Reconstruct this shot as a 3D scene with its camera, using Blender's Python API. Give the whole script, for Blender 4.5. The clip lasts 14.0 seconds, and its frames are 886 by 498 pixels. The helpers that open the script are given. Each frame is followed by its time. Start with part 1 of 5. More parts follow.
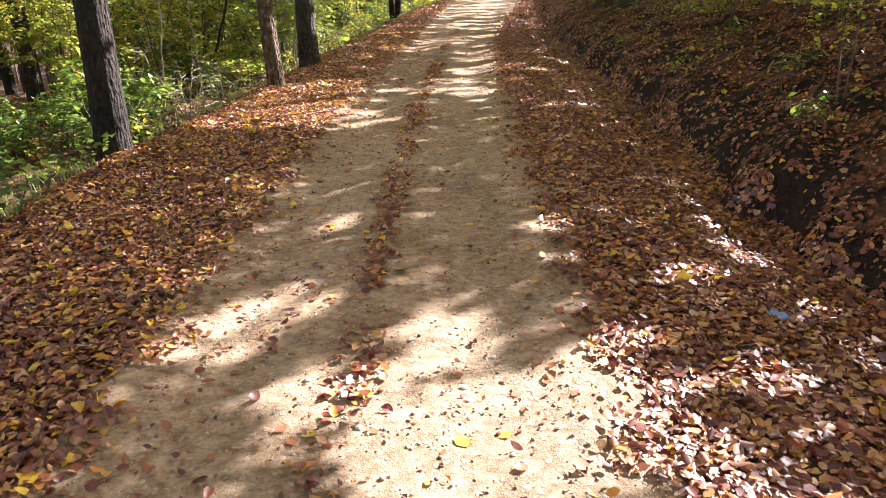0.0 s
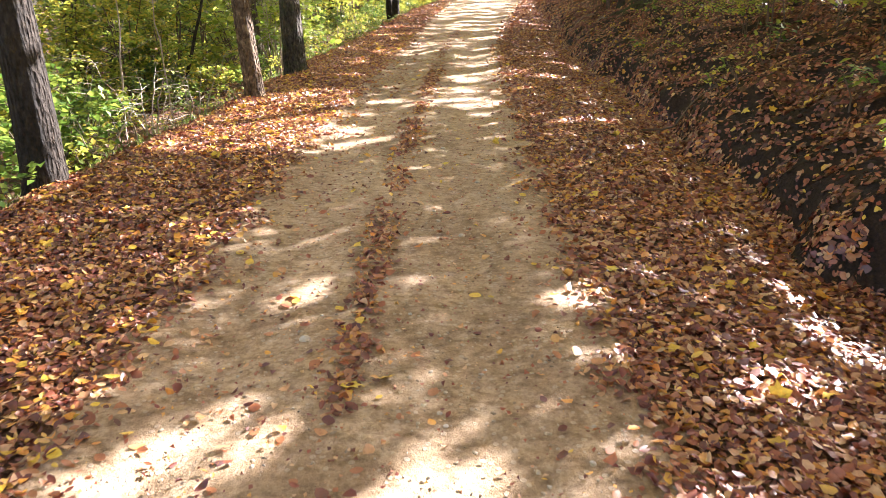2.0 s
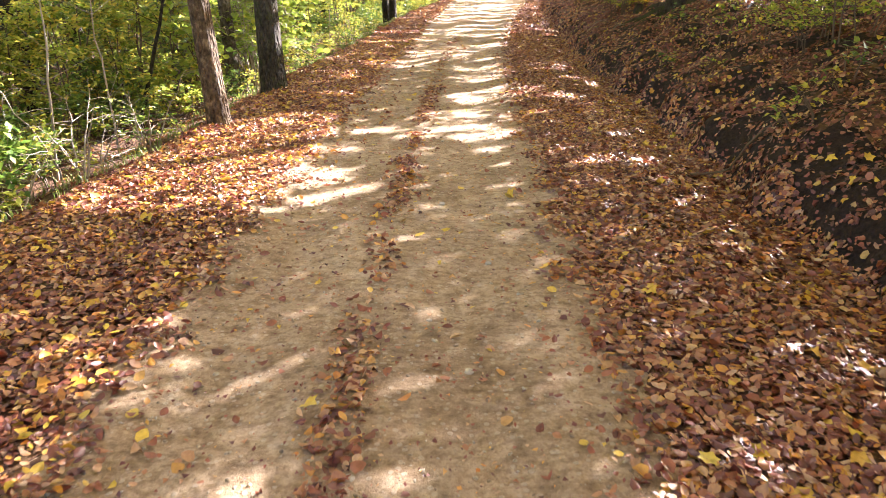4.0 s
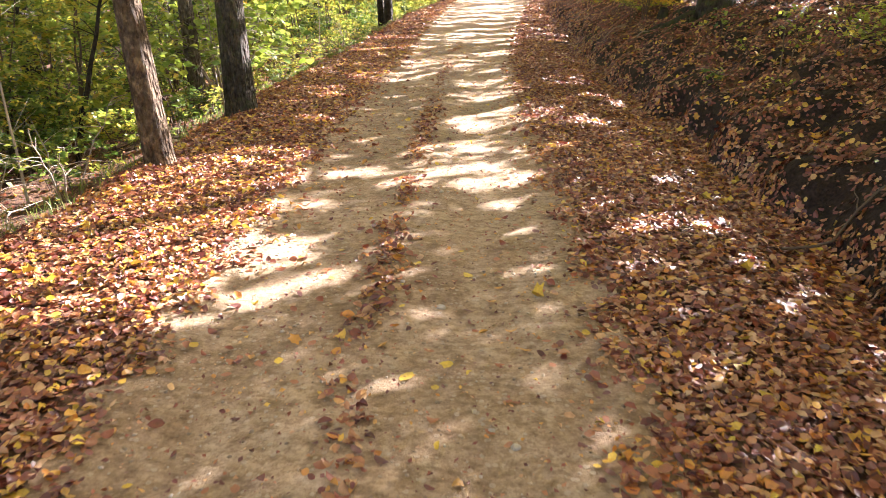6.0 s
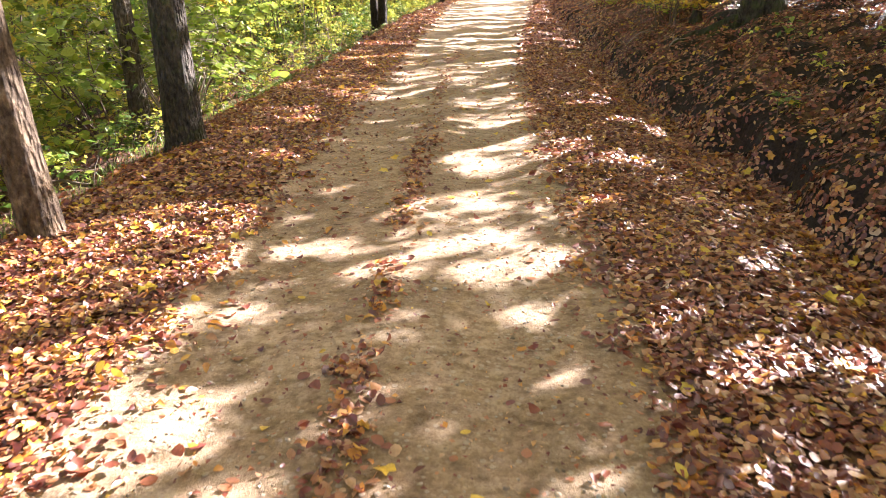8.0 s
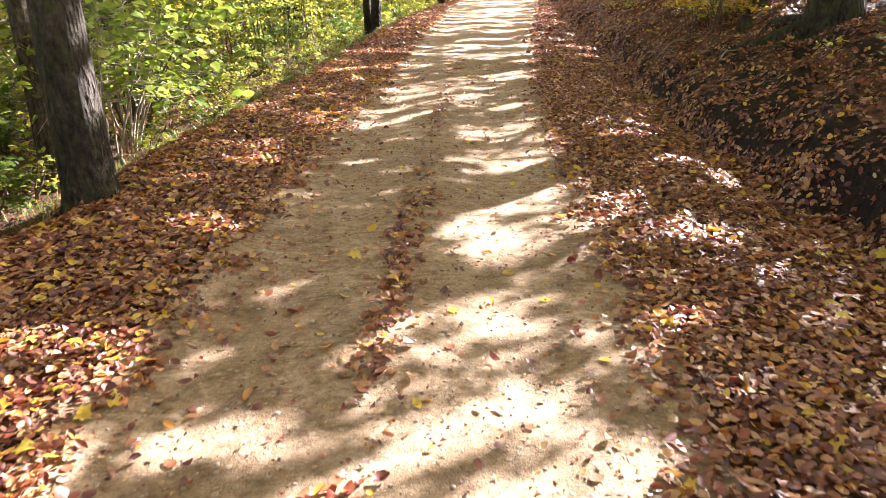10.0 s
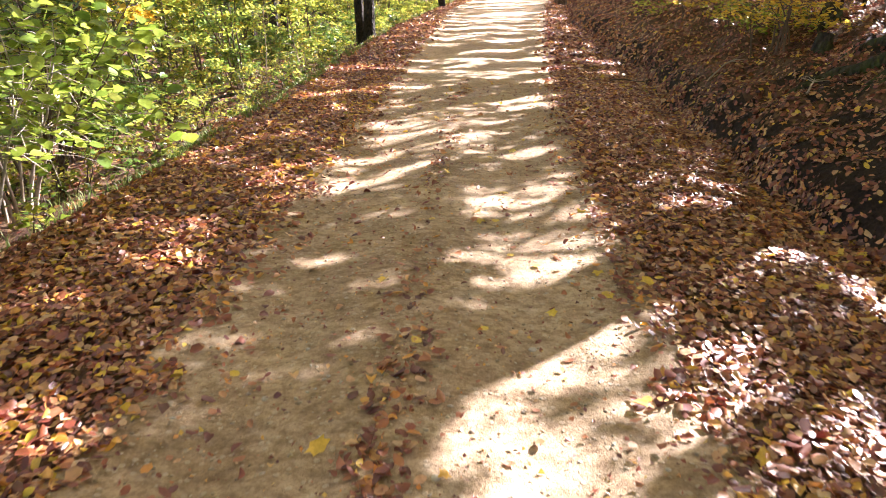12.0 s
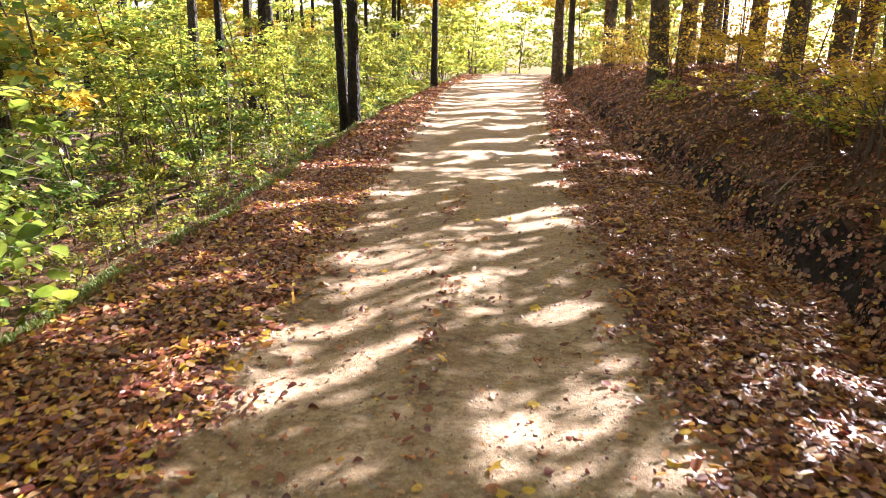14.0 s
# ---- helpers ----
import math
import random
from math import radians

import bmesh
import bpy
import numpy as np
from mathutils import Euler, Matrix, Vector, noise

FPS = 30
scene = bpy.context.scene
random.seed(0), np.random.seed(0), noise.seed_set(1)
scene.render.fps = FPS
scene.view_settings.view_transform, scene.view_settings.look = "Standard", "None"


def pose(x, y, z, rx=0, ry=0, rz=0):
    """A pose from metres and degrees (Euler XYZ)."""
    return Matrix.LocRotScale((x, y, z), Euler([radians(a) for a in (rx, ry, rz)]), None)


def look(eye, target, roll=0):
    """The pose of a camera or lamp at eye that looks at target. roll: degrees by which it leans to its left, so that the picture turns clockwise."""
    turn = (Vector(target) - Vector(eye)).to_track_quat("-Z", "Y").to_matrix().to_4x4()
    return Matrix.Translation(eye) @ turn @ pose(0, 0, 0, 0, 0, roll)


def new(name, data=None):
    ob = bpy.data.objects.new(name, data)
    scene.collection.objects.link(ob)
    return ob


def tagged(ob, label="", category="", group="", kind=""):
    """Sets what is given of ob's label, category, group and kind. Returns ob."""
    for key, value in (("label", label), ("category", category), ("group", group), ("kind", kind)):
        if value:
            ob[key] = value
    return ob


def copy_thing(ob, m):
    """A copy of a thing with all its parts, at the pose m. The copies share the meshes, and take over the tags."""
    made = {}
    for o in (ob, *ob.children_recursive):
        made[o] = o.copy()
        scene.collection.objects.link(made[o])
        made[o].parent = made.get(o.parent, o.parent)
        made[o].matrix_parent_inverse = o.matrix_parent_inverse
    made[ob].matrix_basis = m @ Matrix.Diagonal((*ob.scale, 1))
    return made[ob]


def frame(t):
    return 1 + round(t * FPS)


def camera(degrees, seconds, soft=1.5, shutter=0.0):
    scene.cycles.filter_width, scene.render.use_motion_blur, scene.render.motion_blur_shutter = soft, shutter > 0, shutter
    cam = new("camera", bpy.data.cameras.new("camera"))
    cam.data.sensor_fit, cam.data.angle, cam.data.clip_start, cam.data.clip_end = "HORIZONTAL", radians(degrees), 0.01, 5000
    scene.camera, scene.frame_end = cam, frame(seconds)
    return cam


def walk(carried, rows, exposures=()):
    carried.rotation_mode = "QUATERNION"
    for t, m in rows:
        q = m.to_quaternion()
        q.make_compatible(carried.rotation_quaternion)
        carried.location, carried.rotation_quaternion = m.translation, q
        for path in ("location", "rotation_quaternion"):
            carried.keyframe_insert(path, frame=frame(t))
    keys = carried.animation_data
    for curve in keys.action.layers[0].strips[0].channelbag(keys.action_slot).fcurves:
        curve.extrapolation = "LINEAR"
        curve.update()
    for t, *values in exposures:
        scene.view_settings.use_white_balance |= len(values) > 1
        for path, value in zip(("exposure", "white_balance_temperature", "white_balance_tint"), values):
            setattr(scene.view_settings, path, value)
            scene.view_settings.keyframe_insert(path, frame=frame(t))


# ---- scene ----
cam = camera(63.1, 14.0, 0.65, 0.28)
METRES, EYE, TILT, LEAN, TURN = 14.173, 1.8, 0.0, 0.0, 0.0
ROWS = [
    (0.0, 0.0, 0.0, 0.0, 0.04, -21.19, -0.11),
    (0.5, 0.0012, 0.02, -0.0011, 0.04, -21.23, -0.12),
    (1.0, 0.0016, 0.0431, -0.0016, 0.04, -21.24, -0.13),
    (1.5, 0.0014, 0.0689, -0.002, 0.04, -21.26, -0.13),
    (2.0, 0.0007, 0.0965, -0.0024, 0.03, -21.28, -0.17),
    (2.5, 0.0007, 0.126, -0.0021, 0.05, -21.3, -0.17),
    (3.0, 0.0007, 0.1572, 0.0001, 0.04, -21.32, -0.19),
    (5.5, 0.0015, 0.3258, 0.0017, -0.0, -21.42, -0.22),
    (6.0, 0.001, 0.3617, 0.0006, -0.01, -21.41, -0.23),
    (6.5, 0.0009, 0.3985, -0.0004, 0.01, -21.4, -0.24),
    (7.0, 0.0018, 0.4367, -0.0017, -0.0, -21.4, -0.25),
    (7.5, 0.0026, 0.4745, -0.0027, -0.02, -21.4, -0.24),
    (8.0, 0.0033, 0.512, -0.0037, -0.03, -21.38, -0.23),
    (10.5, 0.0043, 0.7054, -0.0081, -0.01, -21.34, -0.26),
    (11.0, 0.0042, 0.7464, -0.0072, 0.01, -21.36, -0.24),
    (11.5, 0.0041, 0.7878, -0.0058, 0.02, -21.44, -0.24),
    (12.0, 0.004, 0.8296, -0.0039, 0.03, -21.38, -0.25),
    (12.5, 0.004, 0.8717, -0.0019, 0.05, -20.26, -0.28),
    (13.0, 0.0041, 0.9141, -0.0003, 0.07, -18.69, -0.3),
    (13.5, 0.004, 0.9567, 0.001, -0.02, -17.2, -0.36),
    (14.0, 0.0036, 0.9994, -0.0001, -0.54, -15.8, -0.43),
]
walk(cam, [(t, pose(0, 0, EYE, TILT, LEAN, TURN) @ pose(METRES * x, METRES * y, METRES * z, 90 + pitch, roll, yaw)) for t, x, y, z, yaw, pitch, roll in ROWS], [(0, 2.5, 6500, 20), (1.5, 2.92, 6550, 20), (3, 3.36, 6600, 21), (6, 3.16, 6600, 23), (8, 3.1, 6550, 23), (10.5, 3.0, 6550, 23), (12.5, 3.0, 6500, 23), (13.2, 2.88, 6400, 22), (14, 2.75, 6450, 22)])

# ---- light ----
SUN_AZ, SUN_EL = 49.0, 31.0        # degrees to the right of the road's direction, and above the horizon
TO_SUN = Vector((math.sin(radians(SUN_AZ)) * math.cos(radians(SUN_EL)), math.cos(radians(SUN_AZ)) * math.cos(radians(SUN_EL)), math.sin(radians(SUN_EL))))
world = bpy.data.worlds.new("world")
scene.world = world
world.use_nodes = True
_nt = world.node_tree
_sky = _nt.nodes.new("ShaderNodeTexSky")
_sky.sky_type, _sky.sun_disc = "NISHITA", False
_sky.sun_elevation, _sky.sun_rotation = radians(SUN_EL), radians(SUN_AZ)
_sky.air_density, _sky.dust_density = 1.0, 2.5
_nt.nodes["Background"].inputs["Strength"].default_value = 0.07
_nt.links.new(_sky.outputs[0], _nt.nodes["Background"].inputs["Color"])
sun = new("sun", bpy.data.lights.new("sun", "SUN"))
sun.data.energy, sun.data.angle, sun.data.color = 5.0, radians(0.55), (1.0, 1.0, 0.99)
sun.matrix_world = look(TO_SUN * 60, (0, 0, 0))


# ---- materials ----
def material(name, build):
    m = bpy.data.materials.new(name)
    m.use_nodes = True
    nt = m.node_tree
    build(nt, nt.nodes["Principled BSDF"])
    return m


def node(nt, kind, **sets):
    n = nt.nodes.new(kind)
    for key, value in sets.items():
        n.inputs[key.replace("_", " ")].default_value = value
    return n


def ramp(nt, source, stops, steps=False):
    r = nt.nodes.new("ShaderNodeValToRGB")
    if steps:
        r.color_ramp.interpolation = "CONSTANT"
    el = r.color_ramp.elements
    while len(el) < len(stops):
        el.new(0.5)
    for e, (p, c) in zip(el, stops):
        e.position, e.color = p, (*c, 1)
    nt.links.new(source, r.inputs[0])
    return r.outputs[0]


def mix(nt, mode, fac, a, b):
    m = nt.nodes.new("ShaderNodeMix")
    m.data_type, m.blend_type = "RGBA", mode
    for socket, value in ((m.inputs[0], fac), (m.inputs[6], a), (m.inputs[7], b)):
        if isinstance(value, (int, float)):
            socket.default_value = value
        elif isinstance(value, tuple):
            socket.default_value = (*value, 1)
        else:
            nt.links.new(value, socket)
    return m.outputs[2]


def where(nt, stretch=(1, 1, 1), obj=True):
    c = nt.nodes.new("ShaderNodeTexCoord")
    mp = nt.nodes.new("ShaderNodeMapping")
    mp.inputs["Scale"].default_value = stretch
    nt.links.new(c.outputs["Object"], mp.inputs["Vector"])
    return mp.outputs[0]


def noise_tex(nt, at, scale, detail=4.0, rough=0.6):
    n = node(nt, "ShaderNodeTexNoise", Scale=scale, Detail=detail, Roughness=rough)
    nt.links.new(at, n.inputs["Vector"])
    return n.outputs["Fac"]


def cells(nt, at, scale, out="Distance"):
    n = node(nt, "ShaderNodeTexVoronoi", Scale=scale)
    nt.links.new(at, n.inputs["Vector"])
    return n.outputs[out]


def bump(nt, bsdf, height, strength, distance):
    b = node(nt, "ShaderNodeBump", Strength=strength, Distance=distance)
    nt.links.new(height, b.inputs["Height"])
    nt.links.new(b.outputs[0], bsdf.inputs["Normal"])


def combine(nt, op, a, b):
    m = nt.nodes.new("ShaderNodeMath")
    m.operation = op
    for socket, value in zip(m.inputs, (a, b)):
        if isinstance(value, (int, float)):
            socket.default_value = value
        else:
            nt.links.new(value, socket)
    return m.outputs[0]


def leaf_material(name, stops, rough=0.5, through_light=0.3, spec=0.4, sheen=0.0):
    """Leaves: each takes its own tint; light shines through them in part."""
    def build(nt, bsdf):
        geo = nt.nodes.new("ShaderNodeNewGeometry")
        tint = ramp(nt, geo.outputs["Random Per Island"], stops)
        at = where(nt)
        blot = noise_tex(nt, at, 45.0, 3.0)
        colour = mix(nt, "MULTIPLY", 0.6, tint, ramp(nt, blot, [(0.3, (0.55, 0.5, 0.45)), (0.6, (1, 1, 1))]))
        nt.links.new(colour, bsdf.inputs["Base Color"])
        bsdf.inputs["Roughness"].default_value = rough
        bsdf.inputs["Specular IOR Level"].default_value = spec
        bsdf.inputs["Sheen Weight"].default_value = sheen
        bump(nt, bsdf, blot, 0.25, 0.004)
        tr = nt.nodes.new("ShaderNodeBsdfTranslucent")
        nt.links.new(colour, tr.inputs["Color"])
        sh = nt.nodes.new("ShaderNodeMixShader")
        sh.inputs[0].default_value = through_light
        nt.links.new(bsdf.outputs[0], sh.inputs[1])
        nt.links.new(tr.outputs[0], sh.inputs[2])
        nt.links.new(sh.outputs[0], nt.nodes["Material Output"].inputs["Surface"])
    return material(name, build)


def build_gravel(nt, bsdf):
    at = where(nt)
    big = noise_tex(nt, at, 0.9, 4.0)
    mid = noise_tex(nt, at, 7.0, 5.0, 0.65)
    fine = noise_tex(nt, at, 160.0, 3.0, 0.7)
    grit = cells(nt, at, 75.0)
    gritc = cells(nt, at, 75.0, "Color")
    stone = cells(nt, at, 28.0)
    stonec = cells(nt, at, 28.0, "Color")
    base = ramp(nt, mid, [(0.25, (0.21, 0.142, 0.085)), (0.5, (0.35, 0.258, 0.172)), (0.75, (0.43, 0.338, 0.25))])
    base = mix(nt, "MULTIPLY", 0.8, base, ramp(nt, big, [(0.32, (0.6, 0.53, 0.45)), (0.6, (1.05, 1.04, 1.02))]))
    bw = nt.nodes.new("ShaderNodeRGBToBW")
    nt.links.new(gritc, bw.inputs[0])
    spots = noise_tex(nt, at, 26.0, 5.0, 0.75)
    base = mix(nt, "MULTIPLY", 0.75, base, ramp(nt, spots, [(0.3, (0.62, 0.55, 0.47)), (0.5, (1, 1, 1)), (0.72, (1.18, 1.17, 1.15))]))
    blots = noise_tex(nt, where(nt, (1.0, 1.5, 1.0)), 13.0, 2.5, 0.55)
    base = mix(nt, "MULTIPLY", 0.85, base, ramp(nt, blots, [(0.3, (0.55, 0.49, 0.42)), (0.44, (0.82, 0.79, 0.75)), (0.54, (1.03, 1.03, 1.03)), (0.75, (1.12, 1.12, 1.12))]))
    base = mix(nt, "MULTIPLY", 0.42, base, ramp(nt, bw.outputs[0], [(0.1, (0.55, 0.5, 0.45)), (0.5, (1, 1, 1)), (0.95, (1.3, 1.3, 1.28))]))
    sbw = nt.nodes.new("ShaderNodeRGBToBW")
    nt.links.new(stonec, sbw.inputs[0])
    picked = combine(nt, "MULTIPLY", ramp(nt, sbw.outputs[0], [(0.68, (0, 0, 0)), (0.7, (1, 1, 1))], False), ramp(nt, stone, [(0.32, (1, 1, 1)), (0.4, (0, 0, 0))]))
    base = mix(nt, "MIX", combine(nt, "MULTIPLY", picked, 0.4), base, (0.46, 0.4, 0.32))
    nt.links.new(base, bsdf.inputs["Base Color"])
    bsdf.inputs["Roughness"].default_value = 0.8
    bsdf.inputs["Specular IOR Level"].default_value = 0.2
    bsdf.inputs["Sheen Tint"].default_value = (1.0, 0.8, 0.58, 1.0)
    bsdf.inputs["Sheen Weight"].default_value = 0.1       # lifts the road at grazing view, for the brighter light further off
    bsdf.inputs["Sheen Roughness"].default_value = 0.6
    h = combine(nt, "ADD", combine(nt, "MULTIPLY", grit, -0.4), combine(nt, "MULTIPLY", fine, 0.8))
    h = combine(nt, "ADD", h, combine(nt, "MULTIPLY", picked, 0.6))
    h = combine(nt, "ADD", h, combine(nt, "MULTIPLY", mid, 1.2))
    bump(nt, bsdf, h, 0.6, 0.011)


def build_floor(nt, bsdf):
    """Old, broken leaves pressed into the soil."""
    at = where(nt)
    big = noise_tex(nt, at, 0.8, 4.0)
    leafc = cells(nt, at, 30.0, "Color")
    leafd = cells(nt, at, 30.0)
    bw = nt.nodes.new("ShaderNodeRGBToBW")
    nt.links.new(leafc, bw.inputs[0])
    old = ramp(nt, bw.outputs[0], [(0.0, (0.04, 0.016, 0.01)), (0.35, (0.078, 0.034, 0.018)), (0.6, (0.125, 0.062, 0.029)), (0.85, (0.18, 0.102, 0.047)), (1.0, (0.25, 0.16, 0.075))])
    soil = ramp(nt, noise_tex(nt, at, 34.0, 6.0, 0.78), [(0.34, (0.03, 0.013, 0.009)), (0.55, (0.07, 0.03, 0.018)), (0.72, (0.13, 0.06, 0.034))])
    nt.links.new(mix(nt, "MIX", ramp(nt, big, [(0.3, (0.35, 0.35, 0.35)), (0.56, (0.9, 0.9, 0.9))]), soil, old), bsdf.inputs["Base Color"])
    bsdf.inputs["Roughness"].default_value = 0.8
    bsdf.inputs["Specular IOR Level"].default_value = 0.3
    h = combine(nt, "ADD", combine(nt, "MULTIPLY", leafd, -0.7), noise_tex(nt, at, 60.0, 5.0, 0.7))
    bump(nt, bsdf, h, 0.8, 0.02)


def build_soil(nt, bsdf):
    """Bare humus with crumbs and fine roots, nearly black: the bank's shade is partly in this tone."""
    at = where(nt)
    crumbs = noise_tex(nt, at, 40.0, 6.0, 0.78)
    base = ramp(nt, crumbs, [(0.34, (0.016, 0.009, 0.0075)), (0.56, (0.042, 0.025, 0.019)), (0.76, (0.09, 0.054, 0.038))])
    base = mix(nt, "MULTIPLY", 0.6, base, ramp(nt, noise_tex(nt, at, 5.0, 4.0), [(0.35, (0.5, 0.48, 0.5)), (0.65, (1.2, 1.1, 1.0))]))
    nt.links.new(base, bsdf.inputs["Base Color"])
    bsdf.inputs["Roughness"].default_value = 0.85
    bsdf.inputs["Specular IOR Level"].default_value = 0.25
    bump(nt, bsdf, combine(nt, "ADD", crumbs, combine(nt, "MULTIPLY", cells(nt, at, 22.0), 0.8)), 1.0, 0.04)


def bark_material(name, dark, light, moss=0.0, flake=2.6, pale=1.2):
    def build(nt, bsdf):
        at = where(nt, (1, 1, 0.5))
        coarse = noise_tex(nt, at, 24.0, 6.0, 0.7)
        ridges = cells(nt, at, 26.0)
        at2 = where(nt)
        patch = noise_tex(nt, at2, flake, 4.0, 0.6)
        base = ramp(nt, coarse, [(0.36, dark), (0.66, light)])
        base = mix(nt, "MULTIPLY", 0.6, base, ramp(nt, patch, [(0.38, (0.5, 0.47, 0.43)), (0.52, (1.0, 0.98, 0.95)), (0.6, (pale, pale * 0.985, pale * 0.94))]))
        if moss:
            base = mix(nt, "MIX", ramp(nt, noise_tex(nt, at2, 4.5, 5.0, 0.7), [(0.55 - 0.2 * moss, (0, 0, 0)), (0.75 - 0.2 * moss, (0.75, 0.75, 0.75))]), base, (0.075, 0.1, 0.028))
        nt.links.new(base, bsdf.inputs["Base Color"])
        bsdf.inputs["Roughness"].default_value = 0.85
        bsdf.inputs["Specular IOR Level"].default_value = 0.25
        cracks = cells(nt, where(nt, (1, 1, 0.22)), 34.0)
        h = combine(nt, "ADD", combine(nt, "ADD", coarse, combine(nt, "MULTIPLY", ridges, 0.8)), combine(nt, "MULTIPLY", cracks, 1.1))
        bump(nt, bsdf, h, 1.0, 0.06)
    return material(name, build)


def plain(name, colour, rough, scale=30.0):
    def build(nt, bsdf):
        n = noise_tex(nt, where(nt), scale, 5.0)
        nt.links.new(mix(nt, "MULTIPLY", 0.5, colour, ramp(nt, n, [(0.3, (0.55, 0.52, 0.5)), (0.7, (1.1, 1.1, 1.1))])), bsdf.inputs["Base Color"])
        bsdf.inputs["Roughness"].default_value = rough
        bump(nt, bsdf, n, 0.4, 0.006)
    return material(name, build)


def build_pebble(nt, bsdf):
    geo = nt.nodes.new("ShaderNodeNewGeometry")
    tint = ramp(nt, geo.outputs["Random Per Island"], [(0.0, (0.17, 0.125, 0.085)), (0.4, (0.31, 0.24, 0.165)), (0.8, (0.42, 0.35, 0.26)), (1.0, (0.4, 0.37, 0.32))])
    n = noise_tex(nt, where(nt), 90.0, 4.0)
    nt.links.new(mix(nt, "MULTIPLY", 0.5, tint, ramp(nt, n, [(0.3, (0.7, 0.68, 0.65)), (0.7, (1.1, 1.1, 1.1))])), bsdf.inputs["Base Color"])
    bsdf.inputs["Roughness"].default_value = 0.8


GRAVEL = material("sandy gravel", build_gravel)
FLOOR = material("forest floor", build_floor)
SOIL = material("dark bare soil", build_soil)
PEBBLE = material("pebbles", build_pebble)
BARK_DARK = bark_material("dark beech bark", (0.011, 0.0085, 0.007), (0.062, 0.048, 0.037))
BARK_GREY = bark_material("grey beech bark", (0.028, 0.023, 0.019), (0.125, 0.104, 0.083), 0.15)
# grey-brown bark made paler for the bank; part of the paleness is haze
BARK_BANK = bark_material("grey-brown beech bark", (0.055, 0.042, 0.032), (0.22, 0.178, 0.135), 0.12)
BARK_BROWN = bark_material("flaking brown bark", (0.055, 0.034, 0.023), (0.22, 0.16, 0.105), 0.0, 7.0, 2.1)
BARK_MOSSY = bark_material("mossy bark", (0.03, 0.024, 0.019), (0.1, 0.082, 0.064), 0.55)
TWIG = plain("brown twigs", (0.11, 0.075, 0.05), 0.8)
TWIG_PALE = plain("bleached twigs", (0.34, 0.28, 0.22), 0.75)
LITTER = leaf_material("beech leaf litter", [(0.0, (0.09, 0.014, 0.01)), (0.22, (0.17, 0.03, 0.017)), (0.4, (0.27, 0.06, 0.024)), (0.56, (0.36, 0.12, 0.045)), (0.7, (0.48, 0.23, 0.1)), (0.82, (0.58, 0.37, 0.21)), (0.9, (0.6, 0.3, 0.05)), (0.95, (0.64, 0.22, 0.03)), (1.0, (0.7, 0.48, 0.06))], 0.46, 0.27, 1.0)
# a second litter, tints shifted to suit the sunlight on the left verge
LITTER_SUNLIT = leaf_material("sunlit verge leaf litter", [(0.0, (0.1, 0.018, 0.012)), (0.27, (0.18, 0.036, 0.019)), (0.5, (0.3, 0.085, 0.032)), (0.68, (0.42, 0.18, 0.07)), (0.82, (0.57, 0.36, 0.2)), (0.9, (0.64, 0.36, 0.06)), (0.95, (0.66, 0.23, 0.03)), (1.0, (0.72, 0.52, 0.08))], 0.46, 0.27, 1.0)
# redder litter for the bank, also darkened: the bank's shade is in these tints
LITTER_RED = leaf_material("shaded red-brown leaf litter", [(0.0, (0.08, 0.014, 0.01)), (0.3, (0.16, 0.03, 0.017)), (0.58, (0.27, 0.065, 0.027)), (0.8, (0.38, 0.14, 0.06)), (0.92, (0.5, 0.28, 0.14)), (1.0, (0.62, 0.42, 0.06))], 0.46, 0.25, 0.9)
LITTER_YELLOW = leaf_material("yellow litter", [(0.0, (0.62, 0.38, 0.03)), (0.5, (0.68, 0.5, 0.07)), (1.0, (0.55, 0.24, 0.03))], 0.42, 0.2, 0.5)
LEAF_GREEN = leaf_material("green leaves", [(0.0, (0.06, 0.12, 0.02)), (0.5, (0.13, 0.23, 0.035)), (1.0, (0.3, 0.36, 0.06))], 0.4, 0.45, 0.45)
LEAF_HAZEL = leaf_material("broad lime leaves", [(0.0, (0.11, 0.2, 0.025)), (0.5, (0.26, 0.36, 0.045)), (1.0, (0.48, 0.5, 0.08))], 0.38, 0.55, 0.5)
LEAF_LIME = leaf_material("yellow-green leaves", [(0.0, (0.13, 0.2, 0.028)), (0.4, (0.31, 0.39, 0.055)), (0.75, (0.53, 0.52, 0.09)), (1.0, (0.62, 0.46, 0.07))], 0.42, 0.62, 0.45)
LEAF_GOLD = leaf_material("golden leaves", [(0.0, (0.46, 0.4, 0.05)), (0.5, (0.68, 0.5, 0.06)), (1.0, (0.64, 0.36, 0.045))], 0.45, 0.6, 0.4)
GRASS = leaf_material("grass", [(0.0, (0.1, 0.17, 0.03)), (0.6, (0.2, 0.29, 0.06)), (1.0, (0.36, 0.36, 0.12))], 0.5, 0.35, 0.35)


# ---- the lie of the land ----
rng = np.random.default_rng(7)
_PH = rng.uniform(0, 6.28, (24, 2))
_DR = rng.uniform(0, 6.28, 24)


def wobble(x, y, size, octaves=6, first=0):
    """A smooth random field, about -1 to 1, with hills of that size in metres."""
    s = 0
    for k in range(octaves):
        i = (first + k) % 24
        f = 6.28 / size * (1 + 0.37 * k)
        s = s + np.sin(f * (x * math.cos(_DR[i]) + y * math.sin(_DR[i])) + _PH[i, 0]) / (1 + 0.3 * k)
    return s / 2.2


def road_left(y):
    return np.interp(y, [0, 8, 12, 16.5, 20, 25, 34, 44, 49, 60, 90], [-1.44, -1.42, -1.29, -1.12, -0.9, -0.68, -0.2, 0.25, 0.8, 2.6, 9])


